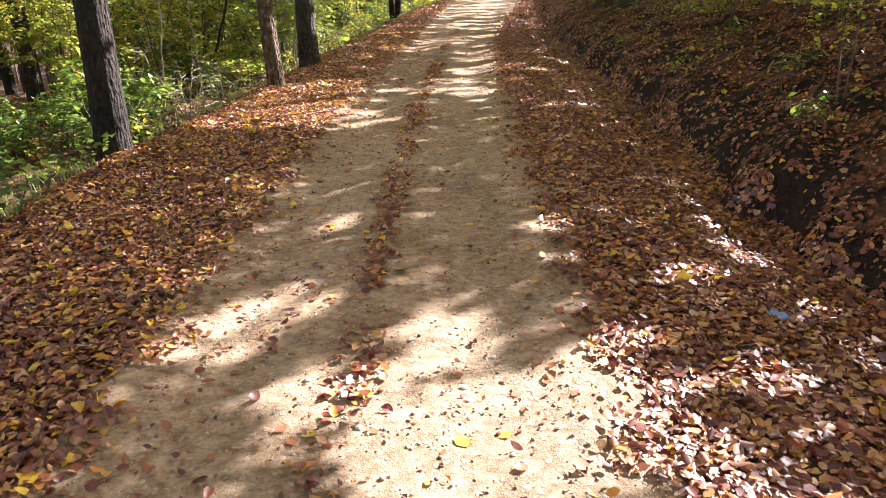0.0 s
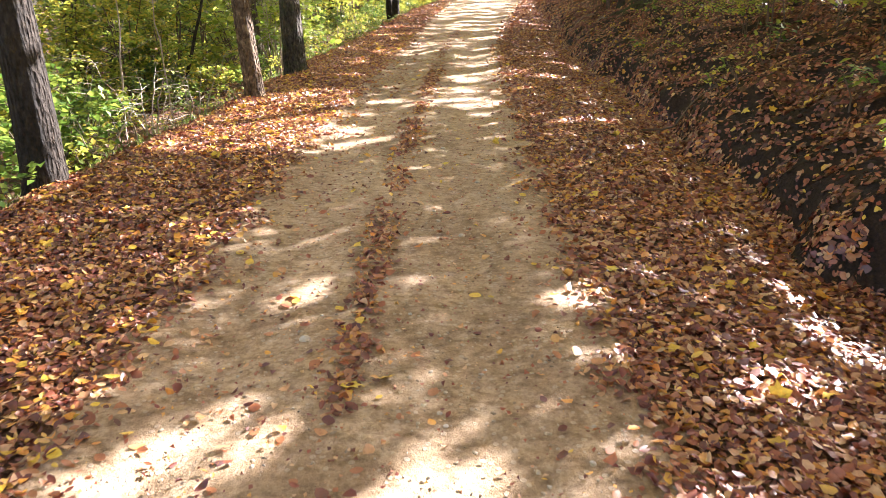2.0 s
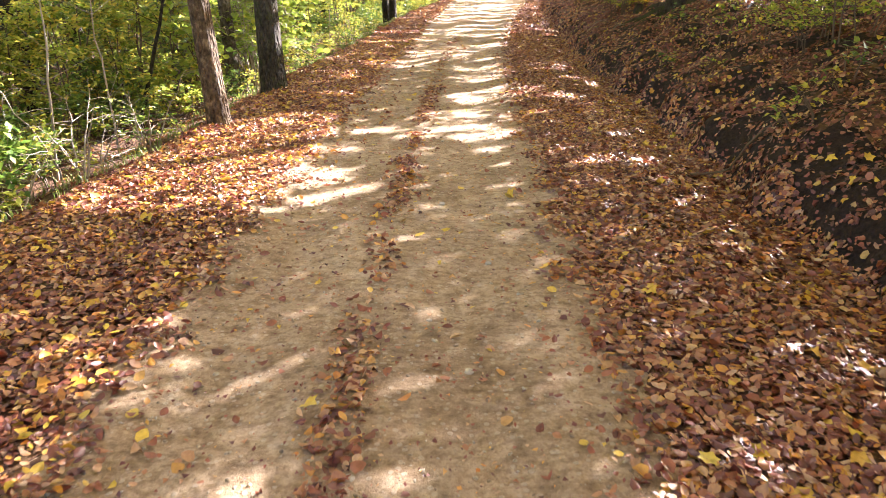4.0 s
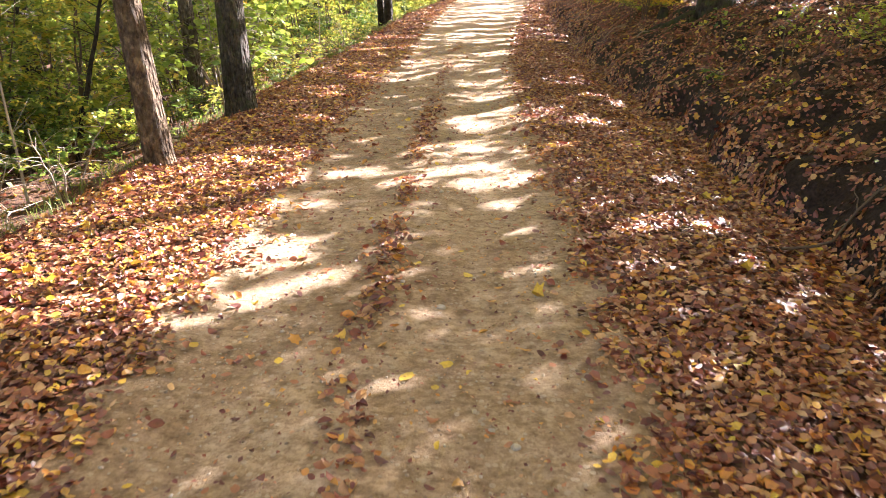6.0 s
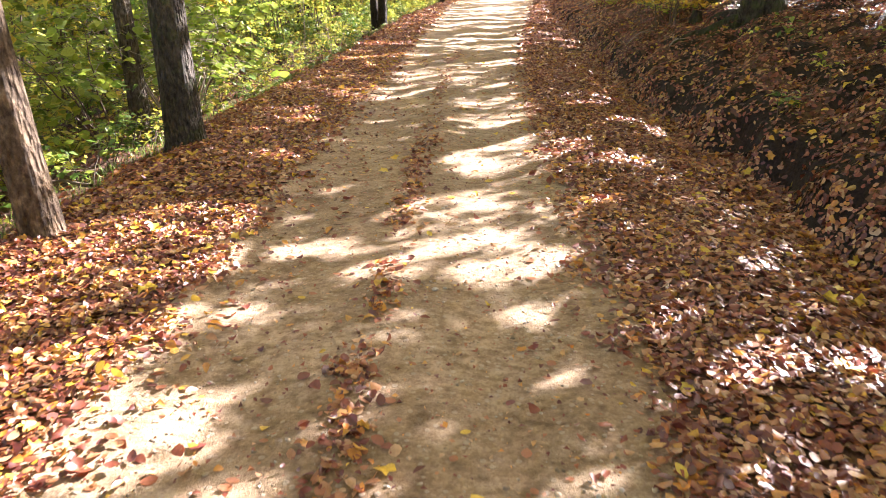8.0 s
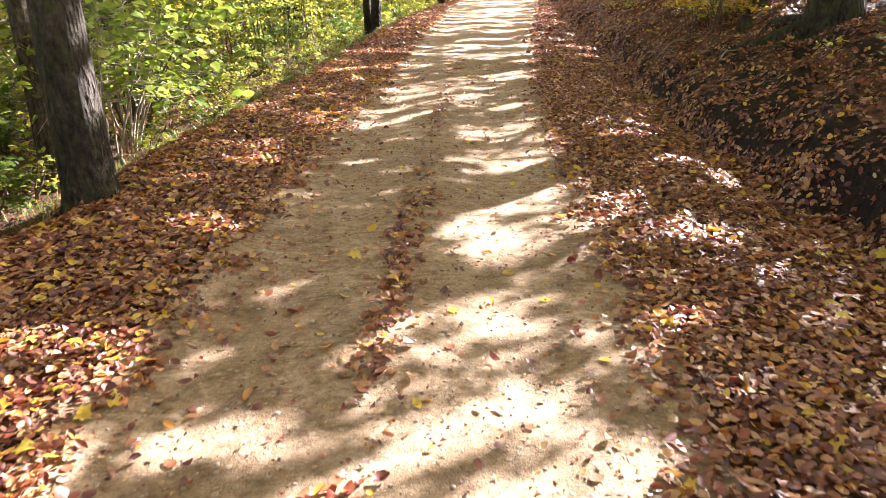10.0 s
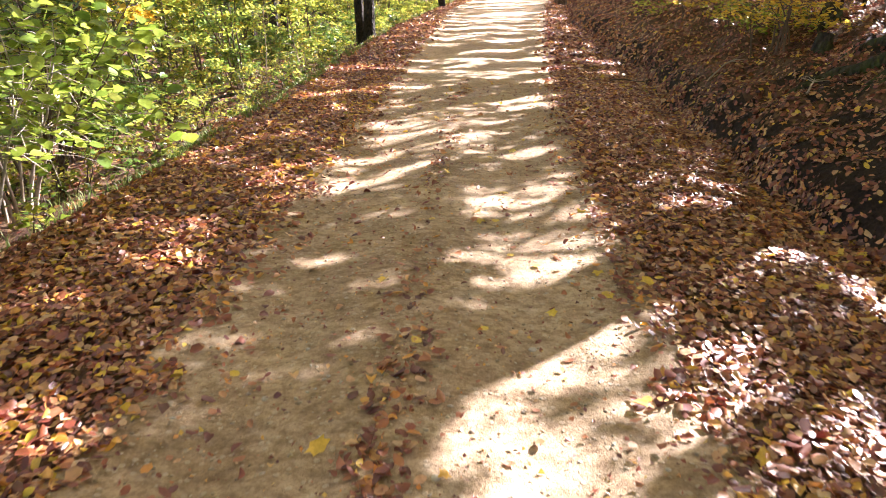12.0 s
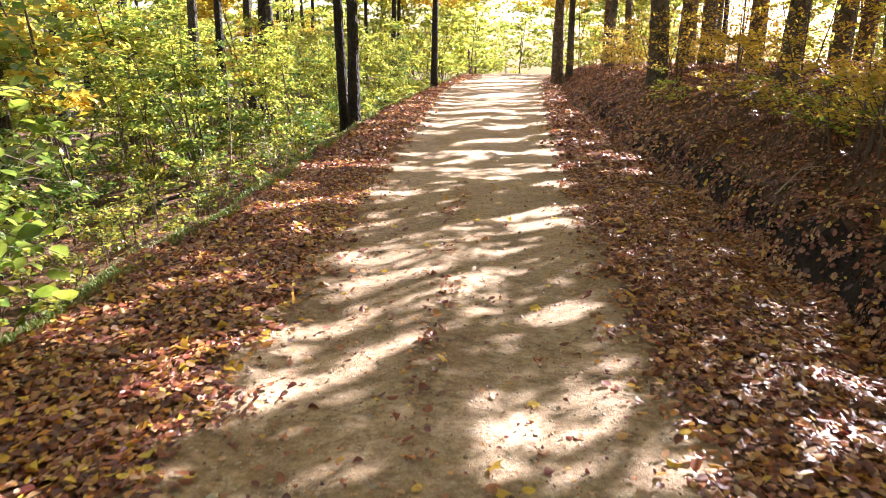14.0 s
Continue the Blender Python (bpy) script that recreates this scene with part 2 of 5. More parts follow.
def road_right(y):
    return np.interp(y, [0, 6, 8, 11.7, 14.4, 16.5, 19, 21.5, 24.5, 30, 34.5, 49.5, 60, 90], [0.78, 0.82, 0.86, 0.97, 1.08, 1.17, 1.36, 1.59, 1.93, 2.55, 3.15, 5.2, 7.2, 14])


def verge_left(y):
    return np.interp(y, [0, 5, 7, 9, 12, 15, 18.5, 20, 22.5, 25, 30, 36, 40, 46, 60, 90], [-3.2, -3.25, -3.4, -3.1, -2.85, -2.7, -2.55, -2.45, -2.2, -2.05, -1.8, -1.25, -0.8, -0.1, 1.6, 8])


def bank_toe(y):
    return np.interp(y, [0, 6, 9, 11, 14, 18, 20, 25, 30, 39, 56, 90], [2.5, 2.5, 2.75, 2.75, 2.95, 2.9, 3.0, 3.6, 4.0, 4.7, 7.2, 16])


def bare_cut(y):
    """How far the bank's toe is cut away into bare soil, 0 to 1."""
    return np.clip(np.interp(y, [4.5, 5.3, 6.6, 7.4, 8.2, 9, 10.8, 11.6, 12.4, 15.2, 15.9, 16.4, 17.5, 18.5, 22, 30], [0.3, 0.9, 0.9, 0.4, 0.8, 1, 1, 0.4, 0.9, 1, 0.5, 0.9, 0.9, 0.4, 0.6, 0.4]) + 0.25 * wobble(0 * y, y, 0.7, 5, 12), 0, 1)


def land(x, y):
    """Height of the ground at x, y (numbers or arrays)."""
    x, y = np.asarray(x, float), np.asarray(y, float)
    l, r, v, b = road_left(y), road_right(y), verge_left(y), bank_toe(y)
    u = (x - l) / (r - l)
    z = 0.012 * wobble(x, y, 1.7) + 0.006 * wobble(x, y, 0.5, 6, 7)
    for c in (0.16, 0.72):
        z = z - 0.035 * np.exp(-((u - c) / 0.15) ** 2)
    d = np.maximum(v - x + 0.12 * wobble(x, y, 2.3, 6, 3), 0)
    drop = np.interp(y, [0, 15, 24, 60], [0.38, 0.42, 0.62, 0.5])
    z = z - drop * (1 - np.exp(-d / 0.75)) - 0.07 * np.clip(d - 1, 0, 10) + 0.05 * np.minimum(d, 1) * wobble(x, y, 1.4, 6, 9)
    d = np.maximum(x - b + 0.16 * wobble(x, y, 1.9, 6, 5), 0)
    top = np.interp(y, [0, 12, 20, 30, 40, 60], [1.6, 1.6, 1.58, 1.5, 1.15, 0.7])
    z = z + top * np.tanh(0.66 * d / top) - 0.09 * np.maximum(d - 8, 0) * (d < 60) - 4.7 * (d >= 60)
    z = z + 0.2 * bare_cut(y) * np.clip(d / 0.16, 0, 1) * np.exp(-np.maximum(d - 0.2, 0) / 1.0) + 0.07 * np.minimum(d, 1) * wobble(x, y, 1.2, 6, 14)
    z = z - 0.08 * np.exp(-((x - b + 0.15) / 0.35) ** 2)
    far = np.maximum(y - 56, 0)
    return z - np.where(far < 25, 0.0014 * far ** 2, 0.875 + 0.07 * (far - 25))


# ---- mesh helpers ----
def fast_mesh(name, verts, faces, mats, index=None, smooth=False):
    """A mesh from arrays: verts (n, 3), faces (m, 3 or 4)."""
    verts, faces = np.asarray(verts, np.float32), np.asarray(faces, np.int32)
    me = bpy.data.meshes.new(name)
    k = faces.shape[1]
    me.vertices.add(len(verts))
    me.vertices.foreach_set("co", verts.ravel())
    me.loops.add(faces.size)
    me.loops.foreach_set("vertex_index", faces.ravel())
    me.polygons.add(len(faces))
    me.polygons.foreach_set("loop_start", np.arange(0, faces.size, k, dtype=np.int32))
    me.polygons.foreach_set("loop_total", np.full(len(faces), k, np.int32))
    for m in (mats if isinstance(mats, (list, tuple)) else [mats]):
        me.materials.append(m)
    if index is not None:
        me.polygons.foreach_set("material_index", np.asarray(index, np.int32))
    if smooth:
        me.polygons.foreach_set("use_smooth", np.ones(len(faces), bool))
    me.update(calc_edges=True)
    me.validate()
    return me


def piece(name, mesh, parent=None, label=""):
    """One mesh object, a part when it has a parent."""
    ob = new(name, mesh)
    if parent:
        ob.parent = parent
    return tagged(ob, label) if label else ob


def turns(yaw, pitch, roll):
    """Rotation matrices (n, 3, 3): roll about x, then pitch about y, then yaw about z."""
    cy, sy, cp, sp, cr, sr = np.cos(yaw), np.sin(yaw), np.cos(pitch), np.sin(pitch), np.cos(roll), np.sin(roll)
    return np.stack([np.stack([cy * cp, cy * sp * sr - sy * cr, cy * sp * cr + sy * sr], -1),
                     np.stack([sy * cp, sy * sp * sr + cy * cr, sy * sp * cr - cy * sr], -1),
                     np.stack([-sp, cp * sr, cp * cr], -1)], 1)


# an ovate leaf, 1 long, along x: a midrib and two rounded blades, 8 triangles
OVATE = np.array([(0, 0, 0), (0.5, 0, 0), (1, 0, 0), (0.17, 0.19, 0), (0.5, 0.29, 0), (0.82, 0.17, 0), (0.17, -0.19, 0), (0.5, -0.29, 0), (0.82, -0.17, 0)], float)
OVATE_F = np.array([(0, 1, 3), (1, 4, 3), (1, 5, 4), (1, 2, 5), (0, 6, 1), (1, 6, 7), (1, 7, 8), (1, 8, 2)])
# a five-lobed maple leaf, 10 triangles
_lobes = [(-0.42, 0.0), (-0.36, 0.22), (-0.34, 0.42), (-0.06, 0.34), (0.14, 0.52), (0.22, 0.22), (0.52, 0.0), (0.24, -0.2), (0.18, -0.46), (-0.04, -0.32), (-0.3, -0.44), (-0.36, -0.2)]
MAPLE = np.array([(0.5, 0, 0)] + [(x + 0.5, y, 0.06 * (k % 2)) for k, (x, y) in enumerate(_lobes)], float)
MAPLE_F = np.array([(0, 1 + (k + 1) % 12, 1 + k) for k in range(12)])
# a simpler leaf, 4 triangles
LANCE = np.array([(0, 0, 0), (0.5, 0, 0), (1, 0, 0), (0.45, 0.31, 0), (0.45, -0.31, 0)], float)
LANCE_F = np.array([(0, 1, 3), (1, 2, 3), (0, 4, 1), (1, 4, 2)])
# a six-cornered leaf with a crease along its midrib, 4 triangles
SIMPLE = np.array([(0, 0, 0), (0.2, 0.22, 0), (0.68, 0.27, 0), (1, 0, 0), (0.24, -0.24, 0), (0.72, -0.25, 0)], float)
SIMPLE_F = np.array([(0, 3, 1), (3, 2, 1), (0, 4, 3), (4, 5, 3)])
# a plain rhombic leaf for what is far or overhead
RHOMB = np.array([(0, 0, 0), (0.45, 0.3, 0.05), (1, 0, 0), (0.45, -0.3, 0.05)], float)
RHOMB_F = np.array([(0, 1, 2), (0, 2, 3)])


def leaves(at, size, rot, shape=OVATE, faces=OVATE_F, curl=None, fold=None, width=None):
    """Vertices and faces of many leaves. curl bends the tip and base, fold lifts the blades' edges."""
    n = len(at)
    v = np.repeat(shape[None], n, 0).copy()
    if width is not None:
        v[:, :, 1] *= width[:, None]
    v[:, :, 0] -= 0.5
    if fold is not None:
        v[:, :, 2] += np.abs(v[:, :, 1]) * fold[:, None]
    if curl is not None:
        v[:, :, 2] += v[:, :, 0] ** 2 * curl[:, None]
    v = np.einsum("nij,nkj->nki", rot, v * size[:, None, None]) + at[:, None]
    f = faces[None] + (np.arange(n) * len(shape))[:, None, None]
    return v.reshape(-1, 3), f.reshape(-1, 3)


def tube(path, radii, sides=8, lump=0.0, seed=0, flare=0.0):
    """Vertices and quads of a tapered tube along a path; flare spreads its foot into roots."""
    path, radii = np.asarray(path, float), np.asarray(radii, float)
    r2 = np.random.default_rng(seed)
    ang = np.linspace(0, 2 * np.pi, sides, endpoint=False)
    tang = np.gradient(path, axis=0)
    tang /= np.linalg.norm(tang, axis=1)[:, None] + 1e-9
    side = np.cross(tang, np.array([0.31, 0.95, 0.05]))
    side /= np.linalg.norm(side, axis=1)[:, None] + 1e-9
    up = np.cross(side, tang)
    ph = r2.uniform(0, 6.28, 6)
    s = np.arange(len(path))[:, None]
    wave = lump * (np.sin(3 * ang + ph[0] + 0.22 * s) * 0.5 + np.sin(5 * ang + ph[1] - 0.31 * s) * 0.3 + r2.uniform(-0.6, 0.6, (len(path), sides)))
    rr = radii[:, None] * (1 + wave)
    if flare:
        h = (path[:, 2] - path[0, 2])[:, None]
        roots = np.maximum(0, np.sin(4 * ang + ph[2])) * 0.8 + np.maximum(0, np.sin(3 * ang + ph[3])) * 0.6
        rr = rr * (1 + flare * (0.35 + roots) * np.exp(-h / 0.16) + 0.22 * np.exp(-h / 0.7))
    v = path[:, None] + rr[:, :, None] * (np.cos(ang)[None, :, None] * side[:, None] + np.sin(ang)[None, :, None] * up[:, None])
    n = len(path)
    i, j = np.meshgrid(np.arange(n - 1), np.arange(sides), indexing="ij")
    a, b = i * sides + j, i * sides + (j + 1) % sides
    return v.reshape(-1, 3), np.stack([a, b, b + sides, a + sides], -1).reshape(-1, 4)


def joined(bits):
    vs, fs, base = [], [], 0
    for v, f in bits:
        vs.append(v)
        fs.append(f + base)
        base += len(v)
    return np.concatenate(vs), np.concatenate(fs)


# ---- ground and road ----
def grid_mesh(name, xs, ys, mat, lift=None):
    if xs.ndim == 1:
        xs = np.repeat(xs[None], len(ys), 0)
    yy = np.repeat(ys[:, None], xs.shape[1], 1)
    zz = land(xs, yy)
    if lift is not None:
        zz = lift(xs, yy, zz)
    n, m = xs.shape
    i, j = np.meshgrid(np.arange(n - 1), np.arange(m - 1), indexing="ij")
    a = i * m + j
    return fast_mesh(name, np.stack([xs, yy, zz], -1).reshape(-1, 3), np.stack([a, a + 1, a + m + 1, a + m], -1).reshape(-1, 4), mat, smooth=True)


def spread(a, b, c, d, step, n):
    """Even steps from b to c, widening outwards to a and d."""
    out = np.linspace(0, 1, n)[1:] ** 2.6
    return np.concatenate([(b - (b - a) * out)[::-1], np.arange(b, c, step), c + (d - c) * out])


_gx = np.concatenate([spread(-420, -7, 2.4, 9, 0.11, 26)[:-25], np.arange(2.4, 3.9, 0.045), spread(-7, 3.9, 9, 420, 0.11, 26)[25:]])
_gy = spread(-80, -1, 52, 700, 0.15, 26)
ground = tagged(piece("ground", grid_mesh("ground", _gx, _gy, FLOOR)), "forest floor of brown leaf litter, rising to a dark bank", "ground", kind="structure")
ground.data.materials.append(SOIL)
_mid = np.zeros(len(ground.data.polygons) * 3)
ground.data.polygons.foreach_get("center", _mid)
_mid = _mid.reshape(-1, 3)
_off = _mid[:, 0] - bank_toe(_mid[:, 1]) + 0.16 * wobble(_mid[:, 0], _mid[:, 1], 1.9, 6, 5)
# bare soil on cut and bank face; its dark also stands for their shade
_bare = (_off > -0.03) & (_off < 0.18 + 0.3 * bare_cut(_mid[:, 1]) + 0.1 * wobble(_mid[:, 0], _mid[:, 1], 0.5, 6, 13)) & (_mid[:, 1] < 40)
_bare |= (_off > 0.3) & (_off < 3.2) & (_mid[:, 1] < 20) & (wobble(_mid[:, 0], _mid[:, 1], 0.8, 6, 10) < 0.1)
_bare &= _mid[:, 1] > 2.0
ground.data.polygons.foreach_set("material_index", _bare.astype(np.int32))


def road_lift(x, y, z):
    u = (x - road_left(y)) / (road_right(y) - road_left(y))
    edge = np.clip(np.minimum(u + 0.22, 1.22 - u) / 0.2, 0, 1)
    return z - 0.03 + 0.042 * edge + 0.004 * wobble(x, y, 0.23, 6, 2) * edge


_ry = np.concatenate([np.arange(-3, 24, 0.075), np.arange(24, 90, 0.3)])
_ru = np.linspace(-0.24, 1.24, 70)
road = tagged(piece("road", grid_mesh("road", road_left(_ry)[:, None] + _ru[None] * (road_right(_ry) - road_left(_ry))[:, None], _ry, GRAVEL, road_lift)),
              "sandy gravel forest track with two worn wheel ruts", "road", kind="structure")


def surface(x, y):
    """Height of what lies on top: road or ground."""
    u = (x - road_left(y)) / (road_right(y) - road_left(y))
    z = land(x, y)
    return np.where((u > -0.22) & (u < 1.22), np.maximum(z, road_lift(x, y, z)), z)


# ---- gaps cut in the unseen leaf roof to put sun flecks where the camera sees them: two ends and half a width, in metres ----
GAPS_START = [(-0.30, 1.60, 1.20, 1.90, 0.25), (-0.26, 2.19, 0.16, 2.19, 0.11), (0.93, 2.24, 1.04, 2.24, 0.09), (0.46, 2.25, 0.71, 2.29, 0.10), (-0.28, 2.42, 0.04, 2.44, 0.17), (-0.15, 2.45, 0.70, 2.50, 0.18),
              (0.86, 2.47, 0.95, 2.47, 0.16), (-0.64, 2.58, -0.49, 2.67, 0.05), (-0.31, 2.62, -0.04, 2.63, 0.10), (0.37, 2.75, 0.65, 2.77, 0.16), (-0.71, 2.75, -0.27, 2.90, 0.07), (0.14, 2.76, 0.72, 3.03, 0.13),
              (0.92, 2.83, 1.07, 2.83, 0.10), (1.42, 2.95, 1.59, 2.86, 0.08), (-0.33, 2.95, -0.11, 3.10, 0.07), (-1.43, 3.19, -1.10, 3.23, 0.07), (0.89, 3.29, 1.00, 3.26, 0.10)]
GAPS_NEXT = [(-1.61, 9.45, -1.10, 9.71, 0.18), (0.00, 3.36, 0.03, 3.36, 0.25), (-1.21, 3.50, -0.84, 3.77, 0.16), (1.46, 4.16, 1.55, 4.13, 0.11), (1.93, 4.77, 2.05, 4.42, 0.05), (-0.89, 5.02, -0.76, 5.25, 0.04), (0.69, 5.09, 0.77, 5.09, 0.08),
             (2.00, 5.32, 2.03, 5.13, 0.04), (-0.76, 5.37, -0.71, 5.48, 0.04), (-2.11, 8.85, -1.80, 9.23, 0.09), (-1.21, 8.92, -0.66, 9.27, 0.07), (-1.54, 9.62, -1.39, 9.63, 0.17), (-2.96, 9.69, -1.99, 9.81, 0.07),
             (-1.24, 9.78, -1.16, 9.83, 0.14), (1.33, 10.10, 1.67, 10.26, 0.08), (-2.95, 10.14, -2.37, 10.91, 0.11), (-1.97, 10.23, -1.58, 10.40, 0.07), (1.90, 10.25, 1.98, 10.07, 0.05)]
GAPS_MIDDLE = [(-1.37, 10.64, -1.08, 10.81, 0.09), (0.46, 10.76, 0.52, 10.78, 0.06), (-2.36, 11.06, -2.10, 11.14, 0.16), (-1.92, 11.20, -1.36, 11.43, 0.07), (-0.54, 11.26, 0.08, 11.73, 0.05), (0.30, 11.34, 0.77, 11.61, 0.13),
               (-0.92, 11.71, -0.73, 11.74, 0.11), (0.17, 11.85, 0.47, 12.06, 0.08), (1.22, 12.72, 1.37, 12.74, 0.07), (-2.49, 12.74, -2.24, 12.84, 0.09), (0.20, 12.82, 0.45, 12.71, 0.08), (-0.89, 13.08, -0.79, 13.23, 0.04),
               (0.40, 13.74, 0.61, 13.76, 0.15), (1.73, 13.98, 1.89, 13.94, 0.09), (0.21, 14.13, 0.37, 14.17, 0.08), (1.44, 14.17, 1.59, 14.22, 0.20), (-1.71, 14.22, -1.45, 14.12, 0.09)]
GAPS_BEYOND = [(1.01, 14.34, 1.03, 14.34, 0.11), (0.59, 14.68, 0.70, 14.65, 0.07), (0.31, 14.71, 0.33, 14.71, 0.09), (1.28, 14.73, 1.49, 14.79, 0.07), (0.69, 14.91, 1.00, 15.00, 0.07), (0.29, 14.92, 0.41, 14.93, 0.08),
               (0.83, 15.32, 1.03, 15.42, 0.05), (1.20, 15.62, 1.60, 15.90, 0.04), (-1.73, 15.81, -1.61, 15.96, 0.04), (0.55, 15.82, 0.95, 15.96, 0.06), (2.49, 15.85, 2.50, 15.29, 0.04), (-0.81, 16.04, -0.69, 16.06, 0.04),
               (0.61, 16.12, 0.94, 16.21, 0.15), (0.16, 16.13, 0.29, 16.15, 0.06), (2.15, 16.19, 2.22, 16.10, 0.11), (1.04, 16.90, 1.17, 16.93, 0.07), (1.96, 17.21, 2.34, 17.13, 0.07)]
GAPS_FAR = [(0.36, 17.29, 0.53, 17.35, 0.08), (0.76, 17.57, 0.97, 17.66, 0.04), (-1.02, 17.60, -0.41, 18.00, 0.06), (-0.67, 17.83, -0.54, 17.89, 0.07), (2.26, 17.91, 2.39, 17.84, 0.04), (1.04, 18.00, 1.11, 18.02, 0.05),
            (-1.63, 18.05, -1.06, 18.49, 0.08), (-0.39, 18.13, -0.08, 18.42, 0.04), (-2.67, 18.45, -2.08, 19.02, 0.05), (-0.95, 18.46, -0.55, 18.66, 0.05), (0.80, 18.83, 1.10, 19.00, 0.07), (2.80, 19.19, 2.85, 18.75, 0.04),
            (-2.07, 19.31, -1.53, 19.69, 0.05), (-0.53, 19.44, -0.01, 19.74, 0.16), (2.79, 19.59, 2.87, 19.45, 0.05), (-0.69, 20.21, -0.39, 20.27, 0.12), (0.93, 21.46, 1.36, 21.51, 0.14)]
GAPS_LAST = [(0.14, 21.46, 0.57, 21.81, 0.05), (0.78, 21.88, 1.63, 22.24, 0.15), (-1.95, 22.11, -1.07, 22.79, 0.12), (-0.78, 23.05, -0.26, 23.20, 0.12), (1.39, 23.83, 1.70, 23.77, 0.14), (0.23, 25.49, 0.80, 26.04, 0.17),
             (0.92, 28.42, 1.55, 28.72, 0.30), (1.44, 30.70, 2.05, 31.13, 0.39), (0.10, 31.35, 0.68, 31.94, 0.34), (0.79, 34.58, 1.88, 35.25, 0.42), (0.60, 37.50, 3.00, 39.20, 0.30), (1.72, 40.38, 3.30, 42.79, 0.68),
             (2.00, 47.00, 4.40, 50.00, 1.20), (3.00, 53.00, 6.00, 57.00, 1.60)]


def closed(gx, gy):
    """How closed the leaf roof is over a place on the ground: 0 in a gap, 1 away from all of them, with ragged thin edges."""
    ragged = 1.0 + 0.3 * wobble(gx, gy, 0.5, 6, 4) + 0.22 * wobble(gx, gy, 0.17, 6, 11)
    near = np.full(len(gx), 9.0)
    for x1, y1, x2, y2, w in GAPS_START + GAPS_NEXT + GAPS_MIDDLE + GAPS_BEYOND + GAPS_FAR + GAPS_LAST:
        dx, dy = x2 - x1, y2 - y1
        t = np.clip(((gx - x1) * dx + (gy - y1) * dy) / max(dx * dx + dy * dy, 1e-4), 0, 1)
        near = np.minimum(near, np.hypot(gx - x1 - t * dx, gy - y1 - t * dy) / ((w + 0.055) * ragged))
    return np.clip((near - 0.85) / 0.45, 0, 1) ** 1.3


# stretches where the unseen roof is thinned to give the broken light the camera sees: centre and half sizes, in metres
THIN = [(0.62, 14.15, 0.55, 0.85), (0.75, 17.3, 0.5, 0.55), (-0.45, 2.8, 0.4, 0.28), (1.55, 14.2, 0.45, 0.4), (0.8, 16.1, 0.5, 0.5), (0.3, 12.4, 0.7, 0.8),
        (0.35, 2.5, 0.6, 0.5), (-0.1, 20.4, 0.9, 1.6), (-1.0, 18.0, 0.4, 0.7)]


